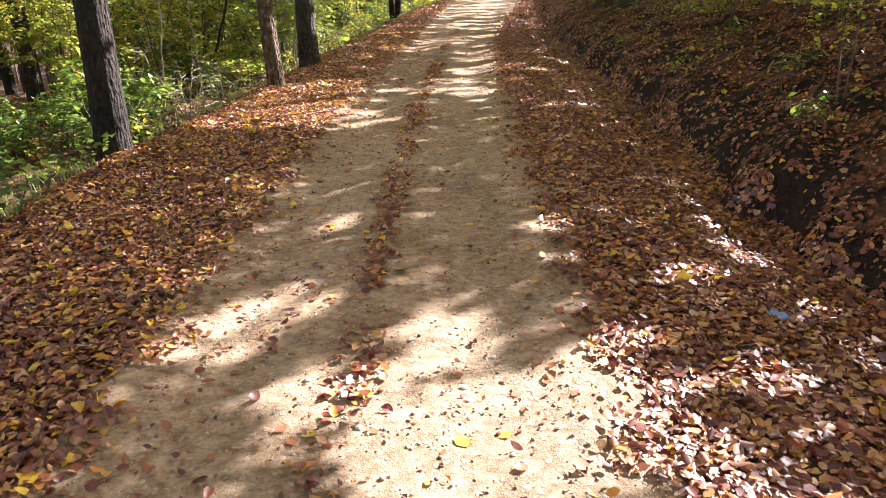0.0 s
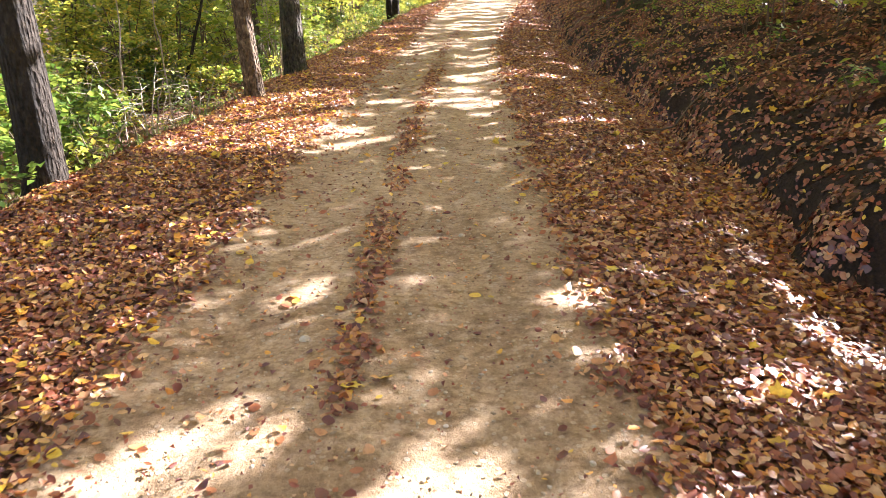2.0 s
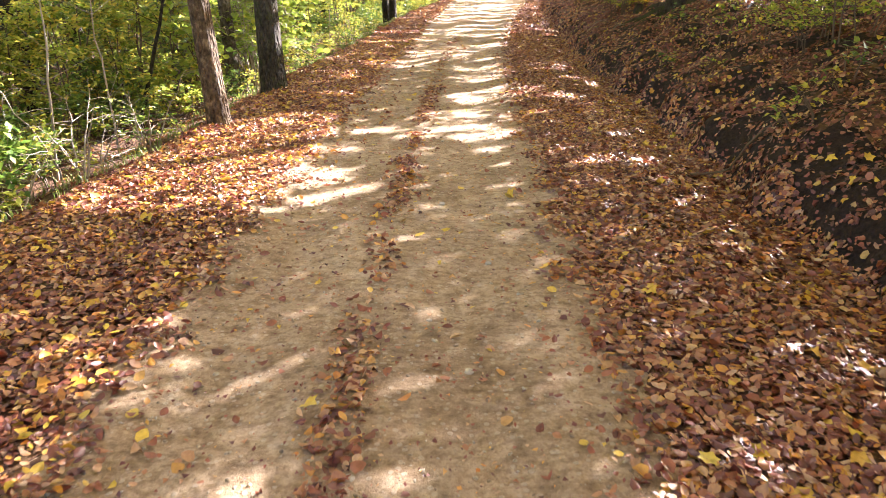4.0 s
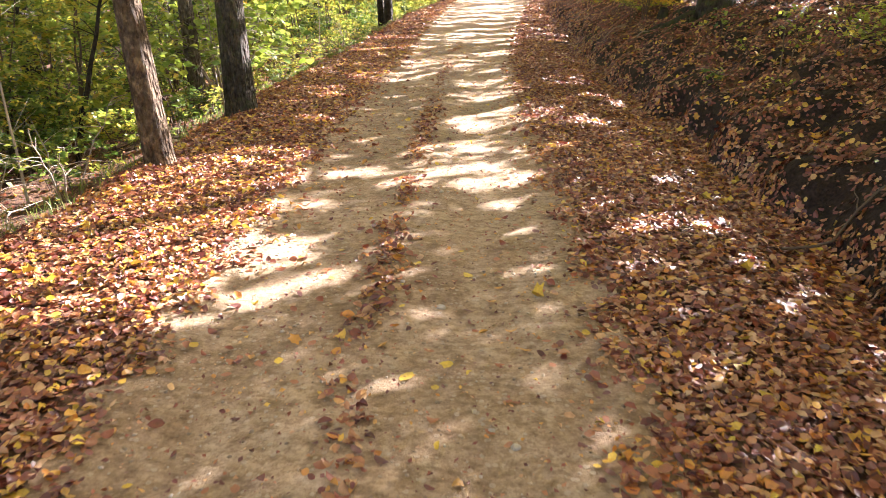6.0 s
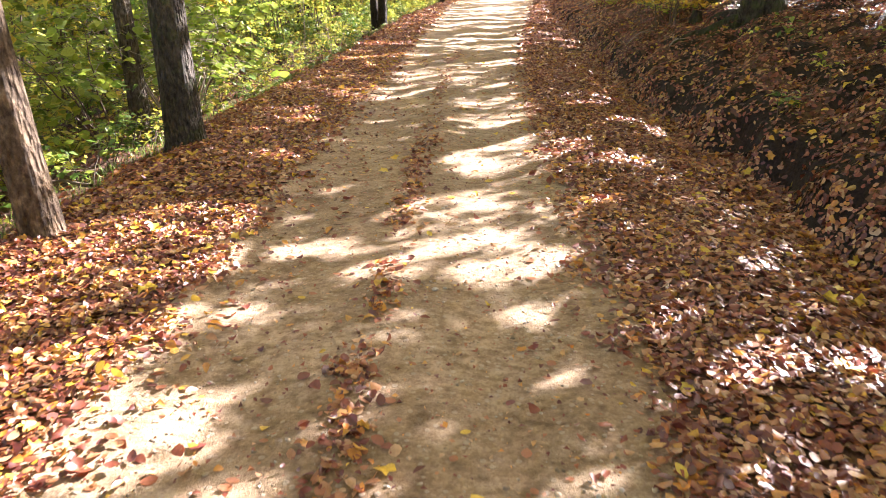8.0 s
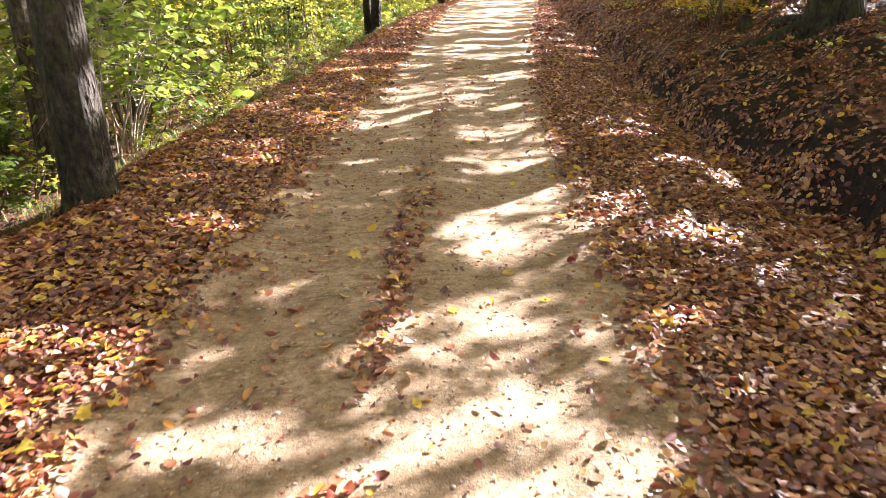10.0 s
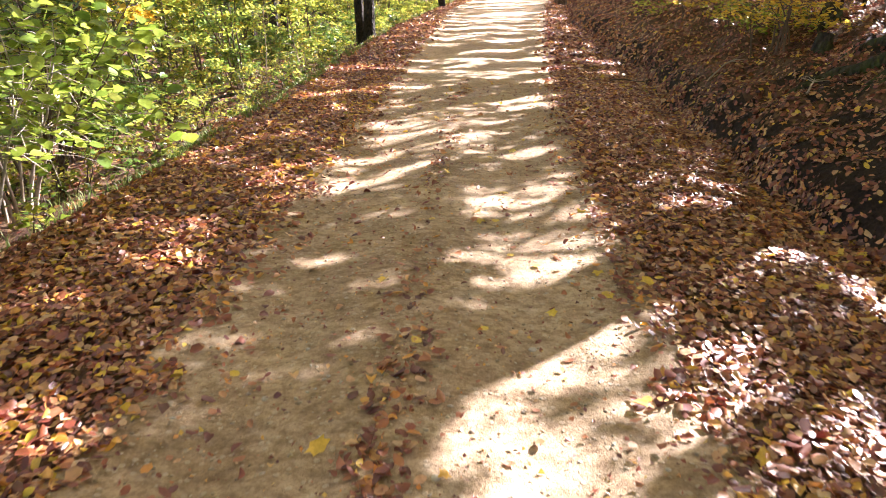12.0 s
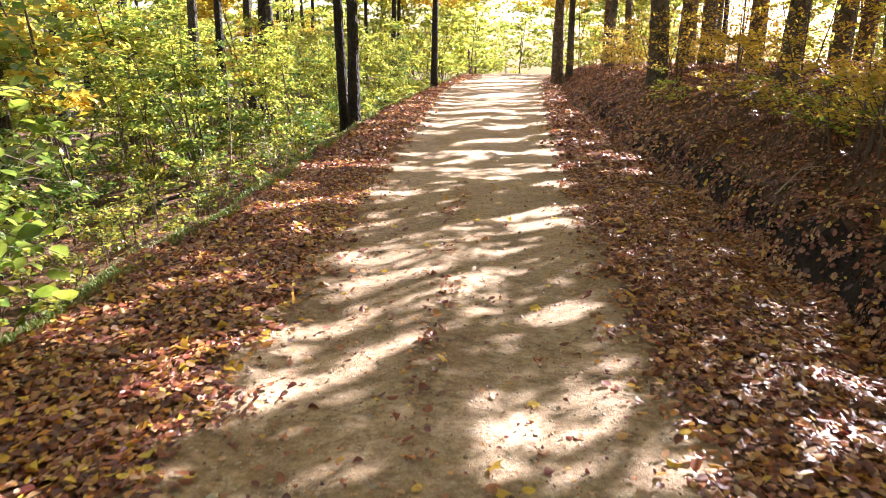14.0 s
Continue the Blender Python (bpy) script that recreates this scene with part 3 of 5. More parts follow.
def shaded_share(gx, gy):
    """How much of the roof is leaf where no fleck is set: thin over the wood beside the road, thick over the bank, with
    patches opened or shut to fit the light in the camera's view.
    """
    s = np.full(len(gx), 1.0)
    left = gx < verge_left(gy) - 0.25
    s[left] = np.where(wobble(gx[left], gy[left], 2.2, 6, 8) > np.interp(gy[left], [16, 22, 30], [0.2, 0.45, 0.7]), 0.75, 0.02)
    deep = gx < verge_left(gy) - 7
    s[deep] = np.where(wobble(gx[deep], gy[deep], 2.6, 6, 2) > 0.1, 0.9, 0.1)
    right = gx > bank_toe(gy) + 0.1
    s[right] = np.where(wobble(gx[right], gy[right], 1.1, 6, 15) > np.interp(gx[right] - bank_toe(gy[right]), [1.1, 2.2], [1.0, 0.15]), 0.1, np.where(gx[right] > bank_toe(gy[right]) + 2.0, 0.8, 1.0))
    crest = (gx > bank_toe(gy) + 1.15) & (gy > 16.5)
    s[crest] = np.where(wobble(gx[crest], gy[crest], 1.0, 6, 15) > -0.25, 0.04, 0.6)
    sun_patch = (gx > -6.4) & (gx < -3.2) & (gy > 5.0) & (gy < 7.6)
    s[sun_patch] = 0.03
    far = (gy > 24) & ~left & ~right
    s[far] = np.where(wobble(gx[far] * 0.45, gy[far], 1.6, 6, 17) > -0.02, 0.08, 1.0)
    thin = (gx < road_left(gy) + 0.3) & (gy > 3.6) & (gy < 6.8) & ~left
    s[thin] = np.where(gx[thin] > road_left(gy[thin]) - 0.2, 0.7, np.where(wobble(gx[thin], gy[thin], 0.9, 6, 5) > 0.3, 0.35, 0.6))
    shade_patch = (gx > -9.5) & (gx < -6.6) & (gy > 17.5) & (gy < 22.0)
    s[shade_patch] = 0.8
    dim = (gx < -4.9) & (gx > -9.5) & (gy > 11.0) & (gy < 16.0)
    s[dim] = np.where(wobble(gx[dim], gy[dim], 0.9, 6, 6) > 0.55, 0.1, 0.8)
    sunny = (gx > -6.4) & left & (gy > 16.0) & (gy < 24.0)
    hung = (gx > -6.6) & (gx < -4.4) & (gy > 17.4) & (gy < 19.3)
    s[sunny] = np.where(wobble(gx[sunny], gy[sunny], 1.0, 6, 3) > 0.7, 0.6, 0.02)
    s[hung] = 0.8
    road = (gx > road_left(gy) - 0.6) & (gx < bank_toe(gy)) & (gy < 24)
    along, across = 0.9 * gx[road] + 0.44 * gy[road], 0.9 * gy[road] - 0.44 * gx[road]
    s[road] *= np.where(wobble(0.3 * along, across, 0.34, 6, 9) > np.interp(gy[road], [15, 19], [0.6, 0.38]), 0.26, 1.0)
    for x, y, a, b in THIN:
        q = ((gx - x) / a) ** 2 + ((gy - y) / b) ** 2 + 0.35 * wobble(gx, gy, 0.6, 6, 20) < 1
        s[q] *= np.where(wobble(0.45 * (0.84 * gx[q] + 0.54 * gy[q]), 0.84 * gy[q] - 0.54 * gx[q], 0.26, 6, 21) > 0.0, 0.17, 0.6)
    warm = (gx < road_left(gy) + 0.05) & (gy > 8.5) & (gy < 12.6) & ~left
    band_of_shade = np.abs(0.62 * (gx[warm] + 1.91) - 0.785 * (gy[warm] - 10.52)) < 0.1
    s[warm] = np.where(band_of_shade, 1.0, np.where(wobble(0.4 * (0.84 * gx[warm] + 0.54 * gy[warm]), 0.84 * gy[warm] - 0.54 * gx[warm], 0.5, 6, 14) > -0.55, 0.03, 0.45))
    edge = (gx < road_left(gy) - 0.1) & (gy > 15.2) & (gy <= 24) & ~left
    s[edge] = np.where(wobble(gx[edge] * 0.6, gy[edge], 1.0, 6, 19) > 0.32, 0.12, 1.0)
    return s


# ---- trees ----
def bent(x, y, z0, height, lean=(0, 0), steps=14, sway=0.0, seed=0):
    r2 = np.random.default_rng(seed)
    h = np.concatenate([np.array([-0.35, 0, 0.06, 0.14, 0.26, 0.45, 0.75]), np.linspace(1.2, height, steps)])
    sw = sway * np.sin(h * 0.9 + r2.uniform(0, 6))
    return np.stack([x + lean[0] * h + sw, y + lean[1] * h + 0.6 * sw, z0 + h], -1)


def tree(x, y, radius, height, bark, lean=(0, 0), limbs=9, crown=None, seed=0, sides=18, first=4.0, label="", group="trees", crown_mat=None, sway=0.03, reach=3.2, crown_size=None):
    """A tree: trunk with a flared foot, limbs, and a crown, which is made of (positions) of leaves."""
    r2 = np.random.default_rng(seed + 100)
    z0 = float(land(x, y))
    ob = new("tree")
    ob.location = (x, y, z0)
    path = bent(0, 0, 0, height, lean, 16, sway, seed)
    rad = radius * (1 - 0.72 * np.clip(path[:, 2] / height, 0, 1) ** 1.1)
    v, f = tube(path, rad, sides, 0.045, seed, 0.55)
    piece("trunk", fast_mesh("trunk", v, f, bark, smooth=True), ob)
    bits, tips = [], []
    for k in range(limbs):
        h = first + (height - first) * (k + r2.uniform(0, 0.8)) / limbs
        a = 2.4 * k + r2.uniform(-0.5, 0.5)
        base = np.array([np.interp(h, path[:, 2], path[:, 0]), np.interp(h, path[:, 2], path[:, 1]), h])
        ln = reach * r2.uniform(0.6, 1.1) * (1.1 - 0.5 * h / height)
        q = np.linspace(0, 1, 6)[:, None]
        way = np.array([math.cos(a), math.sin(a), 0.45])
        lim = base + q * ln * way + np.array([0, 0, 0.25 * ln]) * q ** 2 + r2.normal(0, 0.05, (6, 3)) * q
        r0 = radius * 0.3 * (1.1 - h / height)
        bits.append(tube(lim, r0 * (1 - 0.85 * q[:, 0]) + 0.006, 6, 0.05, seed + k))
        tips += [lim[-1], lim[3], lim[4]]
        for _ in range(2):
            s = lim[r2.integers(2, 5)]
            w2 = way + r2.normal(0, 0.7, 3)
            sub = s + np.linspace(0, 1, 4)[:, None] * ln * 0.4 * w2
            bits.append(tube(sub, r0 * 0.3 * (1 - 0.8 * np.linspace(0, 1, 4)) + 0.004, 5))
            tips += [sub[-1], sub[2]]
    for k in range(0, len(bits), 3):
        piece("limb", fast_mesh("limb", *joined(bits[k:k + 3]), bark, smooth=True), ob)
    if crown is None:
        crown = 900
    if isinstance(crown, int):
        if crown:
            tips = np.array(tips)
            c = tips[r2.integers(0, len(tips), crown)] + r2.normal(0, 0.55, (crown, 3)) * np.array([1, 1, 0.55])
        else:
            c = np.zeros((0, 3))
        size = r2.uniform(0.2, 0.36, len(c))
    else:
        c = crown - np.array([x, y, z0])
        size = r2.uniform(0.22, 0.37, len(c)) if crown_size is None else crown_size
    if len(c):
        v, f = leaves(c, size, turns(r2.uniform(0, 6.28, len(c)), r2.normal(0, 0.6, len(c)), r2.normal(0, 0.6, len(c))), RHOMB, RHOMB_F)
        tagged(piece("crown", fast_mesh("crown", v, f, crown_mat or LEAF_LIME), ob), kind="stuff")
    return tagged(ob, label or "tall beech with smooth grey bark in the wood", "tree", group, "thing")


RIGHT_TREES = [(4.95, 18.9, 0.3), (9.5, 23.2, 0.26), (5.75, 33.2, 0.25), (6.9, 34.8, 0.16), (8.1, 48.6, 0.19), (8.8, 38.2, 0.25), (9.5, 36.2, 0.25), (9.3, 31.2, 0.2), (6.05, 26.7, 0.18),
               (10.1, 31.6, 0.2), (11.3, 29.6, 0.17), (9.6, 51.5, 0.18), (8.6, 12.6, 0.22), (11.2, 8.2, 0.2), (12.3, 17.2, 0.22), (12.8, 24.0, 0.2), (15.0, 35.0, 0.2), (10.2, 43.9, 0.2),
               (6.0, 50.5, 0.3), (6.7, 51.2, 0.18), (13.5, 50.0, 0.2), (9.8, 57.0, 0.22), (16.5, 28.0, 0.2), (10.0, 3.0, 0.2), (14.5, 58.0, 0.22), (16.0, 44.0, 0.2)]

# leaves of the roof, added out of view and set out by the shade that they throw: large ones over the wood, small ones
# over the track
def roof(n, x0, x1, y0, y1, low, high):
    g = np.stack([rng.uniform(x0, x1, n), rng.uniform(y0, y1, n)], -1)
    h = rng.uniform(low, high, n)
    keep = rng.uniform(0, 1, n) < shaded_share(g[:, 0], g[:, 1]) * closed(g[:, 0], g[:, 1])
    if y1 > 30:
        keep &= ~((g[:, 0] > -3.3) & (g[:, 0] < 3.2) & (g[:, 1] > 1.2) & (g[:, 1] < 24.5))
    g, h = g[keep], h[keep]
    gz = land(g[:, 0], g[:, 1])
    return np.stack([g[:, 0], g[:, 1], gz], -1) + (h - gz)[:, None] * (np.array(TO_SUN) / TO_SUN.z)[None]


_wide = roof(250000, -11, 8.5, -5, 64, 4.2, 9.5)
_fine = roof(145000, -3.5, 3.4, 1.0, 24.7, 4.2, 7.2)
_p = np.concatenate([_wide, _fine])
_size = np.concatenate([rng.uniform(0.22, 0.37, len(_wide)), rng.uniform(0.1, 0.17, len(_fine))])
_rt = np.array(RIGHT_TREES)
_own = np.argmin((_p[:, 0, None] - _rt[None, :, 0]) ** 2 + (_p[:, 1, None] - _rt[None, :, 1]) ** 2, 1)

# the unseen high roof over the road and the wood, up to where the road comes from, added to block and warm the skylight
_m = 44000
_hp = np.stack([rng.uniform(-15, 2.0, _m), rng.uniform(-26, 62, _m), rng.uniform(10.0, 13.0, _m)], -1)
_hp = _hp[((_hp[:, 0] < -1.0) | (_hp[:, 1] < 2.0)) & ((_hp[:, 1] < 26) | (rng.uniform(0, 1, _m) < 0.35))]
_lp = np.stack([rng.uniform(-14, 14, 16000), rng.uniform(-26, -5, 16000), rng.uniform(3.0, 11.0, 16000)], -1)
_hp = np.concatenate([_hp, _lp])
# the last seven stand unseen behind the start, added to shut out the sky
LEFT_TREES = [(-3.6, 3.2, 0.18), (-6.0, 7.0, 0.17), (-8.0, 19.5, 0.18), (-6.4, 23.5, 0.16), (-5.2, 37.0, 0.17), (-9.5, 29.0, 0.18), (-6.5, 44.0, 0.17), (-5.0, 53.0, 0.18), (-12, 38, 0.18), (-12.5, 9, 0.18),
              (-4.5, -8.0, 0.2), (-6.0, -17.0, 0.2), (5.5, -7.5, 0.2), (6.5, -16.0, 0.2), (-10.5, -2.0, 0.2), (10.5, -11.0, 0.2), (-12, -13, 0.2)]
_lt = np.array(LEFT_TREES)
_lown = np.argmin((_hp[:, 0, None] - _lt[None, :, 0]) ** 2 + (_hp[:, 1, None] - _lt[None, :, 1]) ** 2, 1)
for k, (x, y, r) in enumerate(LEFT_TREES):
    tree(x, y, r, 13.0, BARK_DARK if k % 3 else BARK_GREY, (0.012 * math.sin(k * 1.9), 0.01 * math.cos(k)), 10, _hp[_lown == k], k + 200, 14, 6.5,
         "tall dark beech in the wood, its high golden crown added to block skylight", "trees in the wood", LEAF_GOLD if k % 4 else LEAF_LIME, reach=4.5)

for k, (x, y, r) in enumerate(RIGHT_TREES):
    lean = {2: (-0.05, 0.0), 8: (0.04, 0.02), 7: (0.05, 0)}.get(k, (0.015 * math.sin(k * 2.1), 0.015 * math.cos(k * 1.7)))
    tree(x, y, r, 11.5 + 1.5 * math.sin(k * 1.3), BARK_MOSSY if k == 0 else (BARK_BANK if k % 3 else BARK_BROWN), lean, 10, _p[_own == k], k + 1, 20 if k < 3 else 14, 3.6,
         "beech on the leafy bank, grey-brown trunk and golden crown with gaps cut for sun flecks", "trees on the bank", LEAF_GOLD if k % 4 else LEAF_LIME, reach=4.5, crown_size=_size[_own == k])

# the trees along the other edge of the road
for x, y, r, h, bark, lean, text, seed in [
        (-3.47, 7.5, 0.168, 13, BARK_DARK, (-0.02, 0.0), "tall beech with dark bark, sunlit on one side, at the verge", 41),
        (-2.71, 12.0, 0.128, 10, BARK_BROWN, (-0.085, 0.01), "leaning tree with flaking brown bark at the verge", 42),
        (-2.68, 14.9, 0.185, 13, BARK_GREY, (-0.022, 0.01), "stout grey beech with flared foot at the leafy verge", 43),
        # the slim tree's lighter bark stands in for sun on its foot
        (-3.75, 16.3, 0.12, 9, BARK_BANK, (-0.03, 0.02), "slim grey tree behind the verge, bark lightened for its sunlit foot", 44),
        (-2.12, 31.9, 0.125, 12, BARK_DARK, (-0.04, 0.0), "dark twin-stemmed tree beside the road", 45),
        (-1.86, 31.5, 0.14, 12, BARK_DARK, (-0.012, 0.0), "dark twin-stemmed tree beside the road", 46),
        (0.0, 46.5, 0.15, 12, BARK_DARK, (0.0, 0.0), "straight dark tree at the road's far edge", 47)]:
    tree(x, y, r, h, bark, lean, 8, 350, seed, 22, 5.5, text, "trees along the verge", LEAF_LIME, 0.02)
_woods = [tree(-6.3, 14.2, 0.16, 11, BARK_DARK, (0.01, 0), 8, 350, 60, 12, 6.2), tree(-7.4, 13.2, 0.15, 12, BARK_GREY, (0, 0.01), 8, 350, 61, 12, 6.5),
          tree(-9.8, 16.6, 0.12, 11, BARK_DARK, (-0.02, 0), 8, 350, 62, 12, 6.0), tree(-7.0, 11.0, 0.17, 12, BARK_DARK, (0.0, 0), 8, 350, 63, 12, 6.5)]
r3 = np.random.default_rng(5)
for k in range(46):
    y = r3.uniform(4, 78)
    x = float(verge_left(y)) - r3.uniform(3.2, 26)
    if abs(x / max(y, 1)) > 2.5:
        continue
    copy_thing(_woods[k % 4], pose(x, y, float(land(x, y)), 0, 0, r3.uniform(0, 360)))
for k in range(16):
    y = r3.uniform(66, 110)
    x = float(road_right(y)) + r3.uniform(-9, 30)
    if -12 < x - float(road_right(y)) < 5:
        continue
    copy_thing(_woods[k % 4], pose(x, y, float(land(x, y)), 0, 0, r3.uniform(0, 360)))


# ---- saplings and shrubs ----
def sapling(name, height, stems, count, size, leaf_mat, twig_mat, seed, label, category, spread_r=0.5, low=0.25, droop=0.3, width=1.0, group="undergrowth", apart=False, shape=LANCE, faces=LANCE_F):
    """A young tree or shrub: stems, side twigs and leaves that hang from them in flat sprays."""
    r2 = np.random.default_rng(seed)
    ob = new(name)
    twigs, at = [], []
    for s in range(stems):
        a, out = r2.uniform(0, 6.28), r2.uniform(0.1, 1.0) * spread_r
        hh = height * r2.uniform(0.65, 1.05)
        q = np.linspace(0, 1, 8)[:, None]
        st = np.array([math.cos(a), math.sin(a), 0]) * out * q ** 1.3 + np.array([0, 0, 1]) * hh * q + r2.normal(0, 0.02 * height, (8, 3)) * q + np.array([math.cos(a), math.sin(a), 0]) * 0.06 * min(stems, 4) * 0.5
        st[0, 2] = -0.12
        stem = piece("stem", fast_mesh("stem", *tube(st, (0.006 + 0.0055 * height) * (1 - 0.8 * q[:, 0]), 5, 0.05, seed + s), twig_mat, smooth=True), ob)
        for k in range(int(5 + 2.3 * height)):
            u = r2.uniform(low, 1.0)
            base = np.array([np.interp(u, q[:, 0], st[:, i]) for i in range(3)])
            b = r2.uniform(0, 6.28)
            ln = spread_r * r2.uniform(0.5, 1.2) * (1.25 - 0.7 * u)
            t = np.linspace(0, 1, 4)[:, None]
            tw = base + t * ln * np.array([math.cos(b), math.sin(b), 0.35]) - np.array([0, 0, droop * ln]) * t ** 2 + r2.normal(0, 0.02, (4, 3)) * t
            twigs.append(tube(tw, (0.002 + 0.0012 * height) * (1 - 0.7 * t[:, 0]) + 0.0008, 3))
            if apart:
                piece("twig", fast_mesh("twig", *twigs[-1], twig_mat), stem)
            at.append(tw)
    if not apart:
        tagged(piece("twig", fast_mesh("twig", *joined(twigs), twig_mat), ob), kind="stuff")
    if count:
        at = np.array(at)
        i, j = r2.integers(0, len(at), count), r2.uniform(0.6, 3, count)
        lo = j.astype(int).clip(0, 2)
        c = at[i, lo] + (at[i, lo + 1] - at[i, lo]) * (j - lo)[:, None] + r2.normal(0, 0.035 + 0.02 * height, (count, 3)) * np.array([1, 1, 0.5])
        if apart and count > 200:
            for k in range(130):
                a, b, w = r2.uniform(0, 6.28), r2.normal(0.25, 0.35), r2.normal(0, 0.4)
                lv, lf = leaves(np.zeros((1, 3)), np.array([size]), turns(np.zeros(1), np.zeros(1), np.zeros(1)), curl=np.array([-0.2]), fold=np.array([0.2]), width=np.array([width]))
                shared = shared if k > 0 else fast_mesh("leaf", lv, lf, leaf_mat)
                one = piece("leaf", shared, ob)
                one.location, one.rotation_euler = c[k], (w, b, a)
                one.scale = [r2.uniform(0.7, 1.25)] * 3
            c, count = c[130:], count - 130
        v, f = leaves(c, size * r2.uniform(0.6, 1.25, count), turns(r2.uniform(0, 6.28, count), r2.normal(0.25, 0.35, count), r2.normal(0, 0.4, count)), shape, faces, curl=r2.uniform(-0.5, 0.2, count), fold=r2.uniform(0, 0.35, count), width=r2.uniform(0.85, 1.25, count) * width)
        tagged(piece("foliage", fast_mesh("foliage", v, f, leaf_mat), ob), kind="stuff")
    return tagged(ob, label, category, group, "thing")


def strew(proto, spots, low=0.8, high=1.25, seed=0):
    """The first spot takes the prototype, the others copies of it."""
    r2 = np.random.default_rng(seed)
    for k, (x, y) in enumerate(spots):
        m = pose(x, y, float(land(x, y)), r2.uniform(-5, 5), r2.uniform(-5, 5), r2.uniform(0, 360))
        s = r2.uniform(low, high)
        ob = proto if k == 0 else copy_thing(proto, m)
        ob.matrix_basis = m @ Matrix.Diagonal((s, s, s, 1))


def open_floor(spots):
    """Keeps the slope below the grass strip free of shrubs."""
    return [(x, y) for x, y in spots if not (15.0 < y < 29.0 and x > verge_left(y) - 2.3)]


def band(n, y0, y1, d0, d1, seed, right=False):
    r2 = np.random.default_rng(seed)
    y = r2.uniform(y0, y1, n)
    d = d0 + (d1 - d0) * r2.uniform(0, 1, n)
    return open_floor(list(zip((bank_toe(y) + d if right else verge_left(y) - d).tolist(), y.tolist())))


strew(sapling("shrub", 0.75, 3, 400, 0.085, LEAF_LIME, TWIG, 1, "low leafy shrub with yellow-green leaves on the slope", "shrub", 0.4), band(90, 3, 60, 0.3, 4.5, 1) + band(34, 28, 50, 0.3, 3.0, 101) + band(8, 13, 17, 0.8, 3.0, 104), 0.6, 1.2, 1)
strew(sapling("shrub", 0.9, 3, 480, 0.09, LEAF_GREEN, TWIG, 2, "low green shrub beside the forest road", "shrub", 0.45), band(46, 2, 40, 0.5, 4.5, 2) + band(16, 14, 40, 0.6, 3.0, 102) + band(16, 3.5, 10, 0.5, 3.2, 105) + band(16, 8, 15, 0.7, 3.5, 106), 0.6, 1.2, 2)
strew(sapling("sapling", 2.3, 2, 800, 0.1, LEAF_LIME, TWIG, 3, "leafy young beech turning yellow, among undergrowth", "sapling", 0.8, shape=RHOMB, faces=RHOMB_F), band(70, 4, 65, 1.5, 9, 3) + band(30, 16, 50, 0.9, 4, 103) + band(16, 8.5, 17, 1.6, 5.5, 107), 0.7, 1.3, 3)
strew(sapling("sapling", 2.6, 2, 900, 0.1, LEAF_GREEN, TWIG, 4, "leafy green young maple in the undergrowth", "sapling", 0.85, shape=RHOMB, faces=RHOMB_F), band(36, 3, 50, 1.6, 9, 4) + [(-4.9, 21.2), (-5.5, 22.3), (-6.1, 20.6)], 0.7, 1.25, 4)
strew(sapling("sapling", 4.2, 2, 1700, 0.13, LEAF_LIME, TWIG, 5, "tall young beech with yellow-green foliage", "sapling", 1.3, shape=RHOMB, faces=RHOMB_F), band(60, 8, 80, 3.0, 16, 5), 0.8, 1.4, 5)
strew(sapling("sapling", 4.0, 2, 1500, 0.13, LEAF_GOLD, TWIG, 6, "young beech with golden autumn foliage", "sapling", 1.2, shape=RHOMB, faces=RHOMB_F), band(24, 14, 75, 3, 16, 6), 0.8, 1.4, 6)
strew(sapling("herb", 0.28, 2, 52, 0.07, LEAF_LIME, TWIG, 16, "low yellow-green herb covering the forest floor", "herb", 0.2, 0.3), [p for p in zip(*[a.tolist() for a in (lambda y, d: (verge_left(y) - d, y))(np.random.default_rng(71).uniform(2.5, 34, 120), np.random.default_rng(72).uniform(0.25, 4.0, 120))])], 0.7, 1.4, 16)
strew(sapling("herb", 0.32, 2, 46, 0.085, LEAF_GREEN, TWIG, 17, "low broad-leaved green herb on the forest floor", "herb", 0.2, 0.3), [p for p in zip(*[a.tolist() for a in (lambda y, d: (verge_left(y) - d, y))(np.random.default_rng(73).uniform(2.5, 30, 80), np.random.default_rng(74).uniform(0.25, 4.0, 80))])], 0.7, 1.4, 17)
strew(sapling("herb", 0.4, 2, 60, 0.06, LEAF_LIME, TWIG, 21, "yellowing herb with dry brown stems on the forest floor", "herb", 0.26, 0.3), [p for p in zip(*[a.tolist() for a in (lambda y, d: (verge_left(y) - d, y))(np.random.default_rng(75).uniform(15.5, 32, 140), np.random.default_rng(76).uniform(0.6, 4.2, 140))])], 0.7, 1.4, 21)
strew(sapling("maple_bush", 2.7, 4, 360, 0.13, LEAF_GREEN, TWIG, 22, "dark green maple bush hanging over the slope", "shrub", 1.3, 0.6, 0.5, 1.0, shape=MAPLE, faces=MAPLE_F), [(-4.7, 20.9), (-5.3, 19.9)], 0.95, 1.1, 22)
strew(sapling("bare_shrub", 0.95, 4, 90, 0.06, LEAF_LIME, TWIG_PALE, 7, "nearly bare shrub with pale twigs at the road edge", "shrub", 0.5, 0.1, apart=True), [(-3.7, 9.0), (-3.5, 9.9), (-3.6, 10.4), (-3.45, 11.5), (-4.2, 9.6), (-3.3, 24.5), (-2.9, 27.5)], 0.8, 1.2, 7)
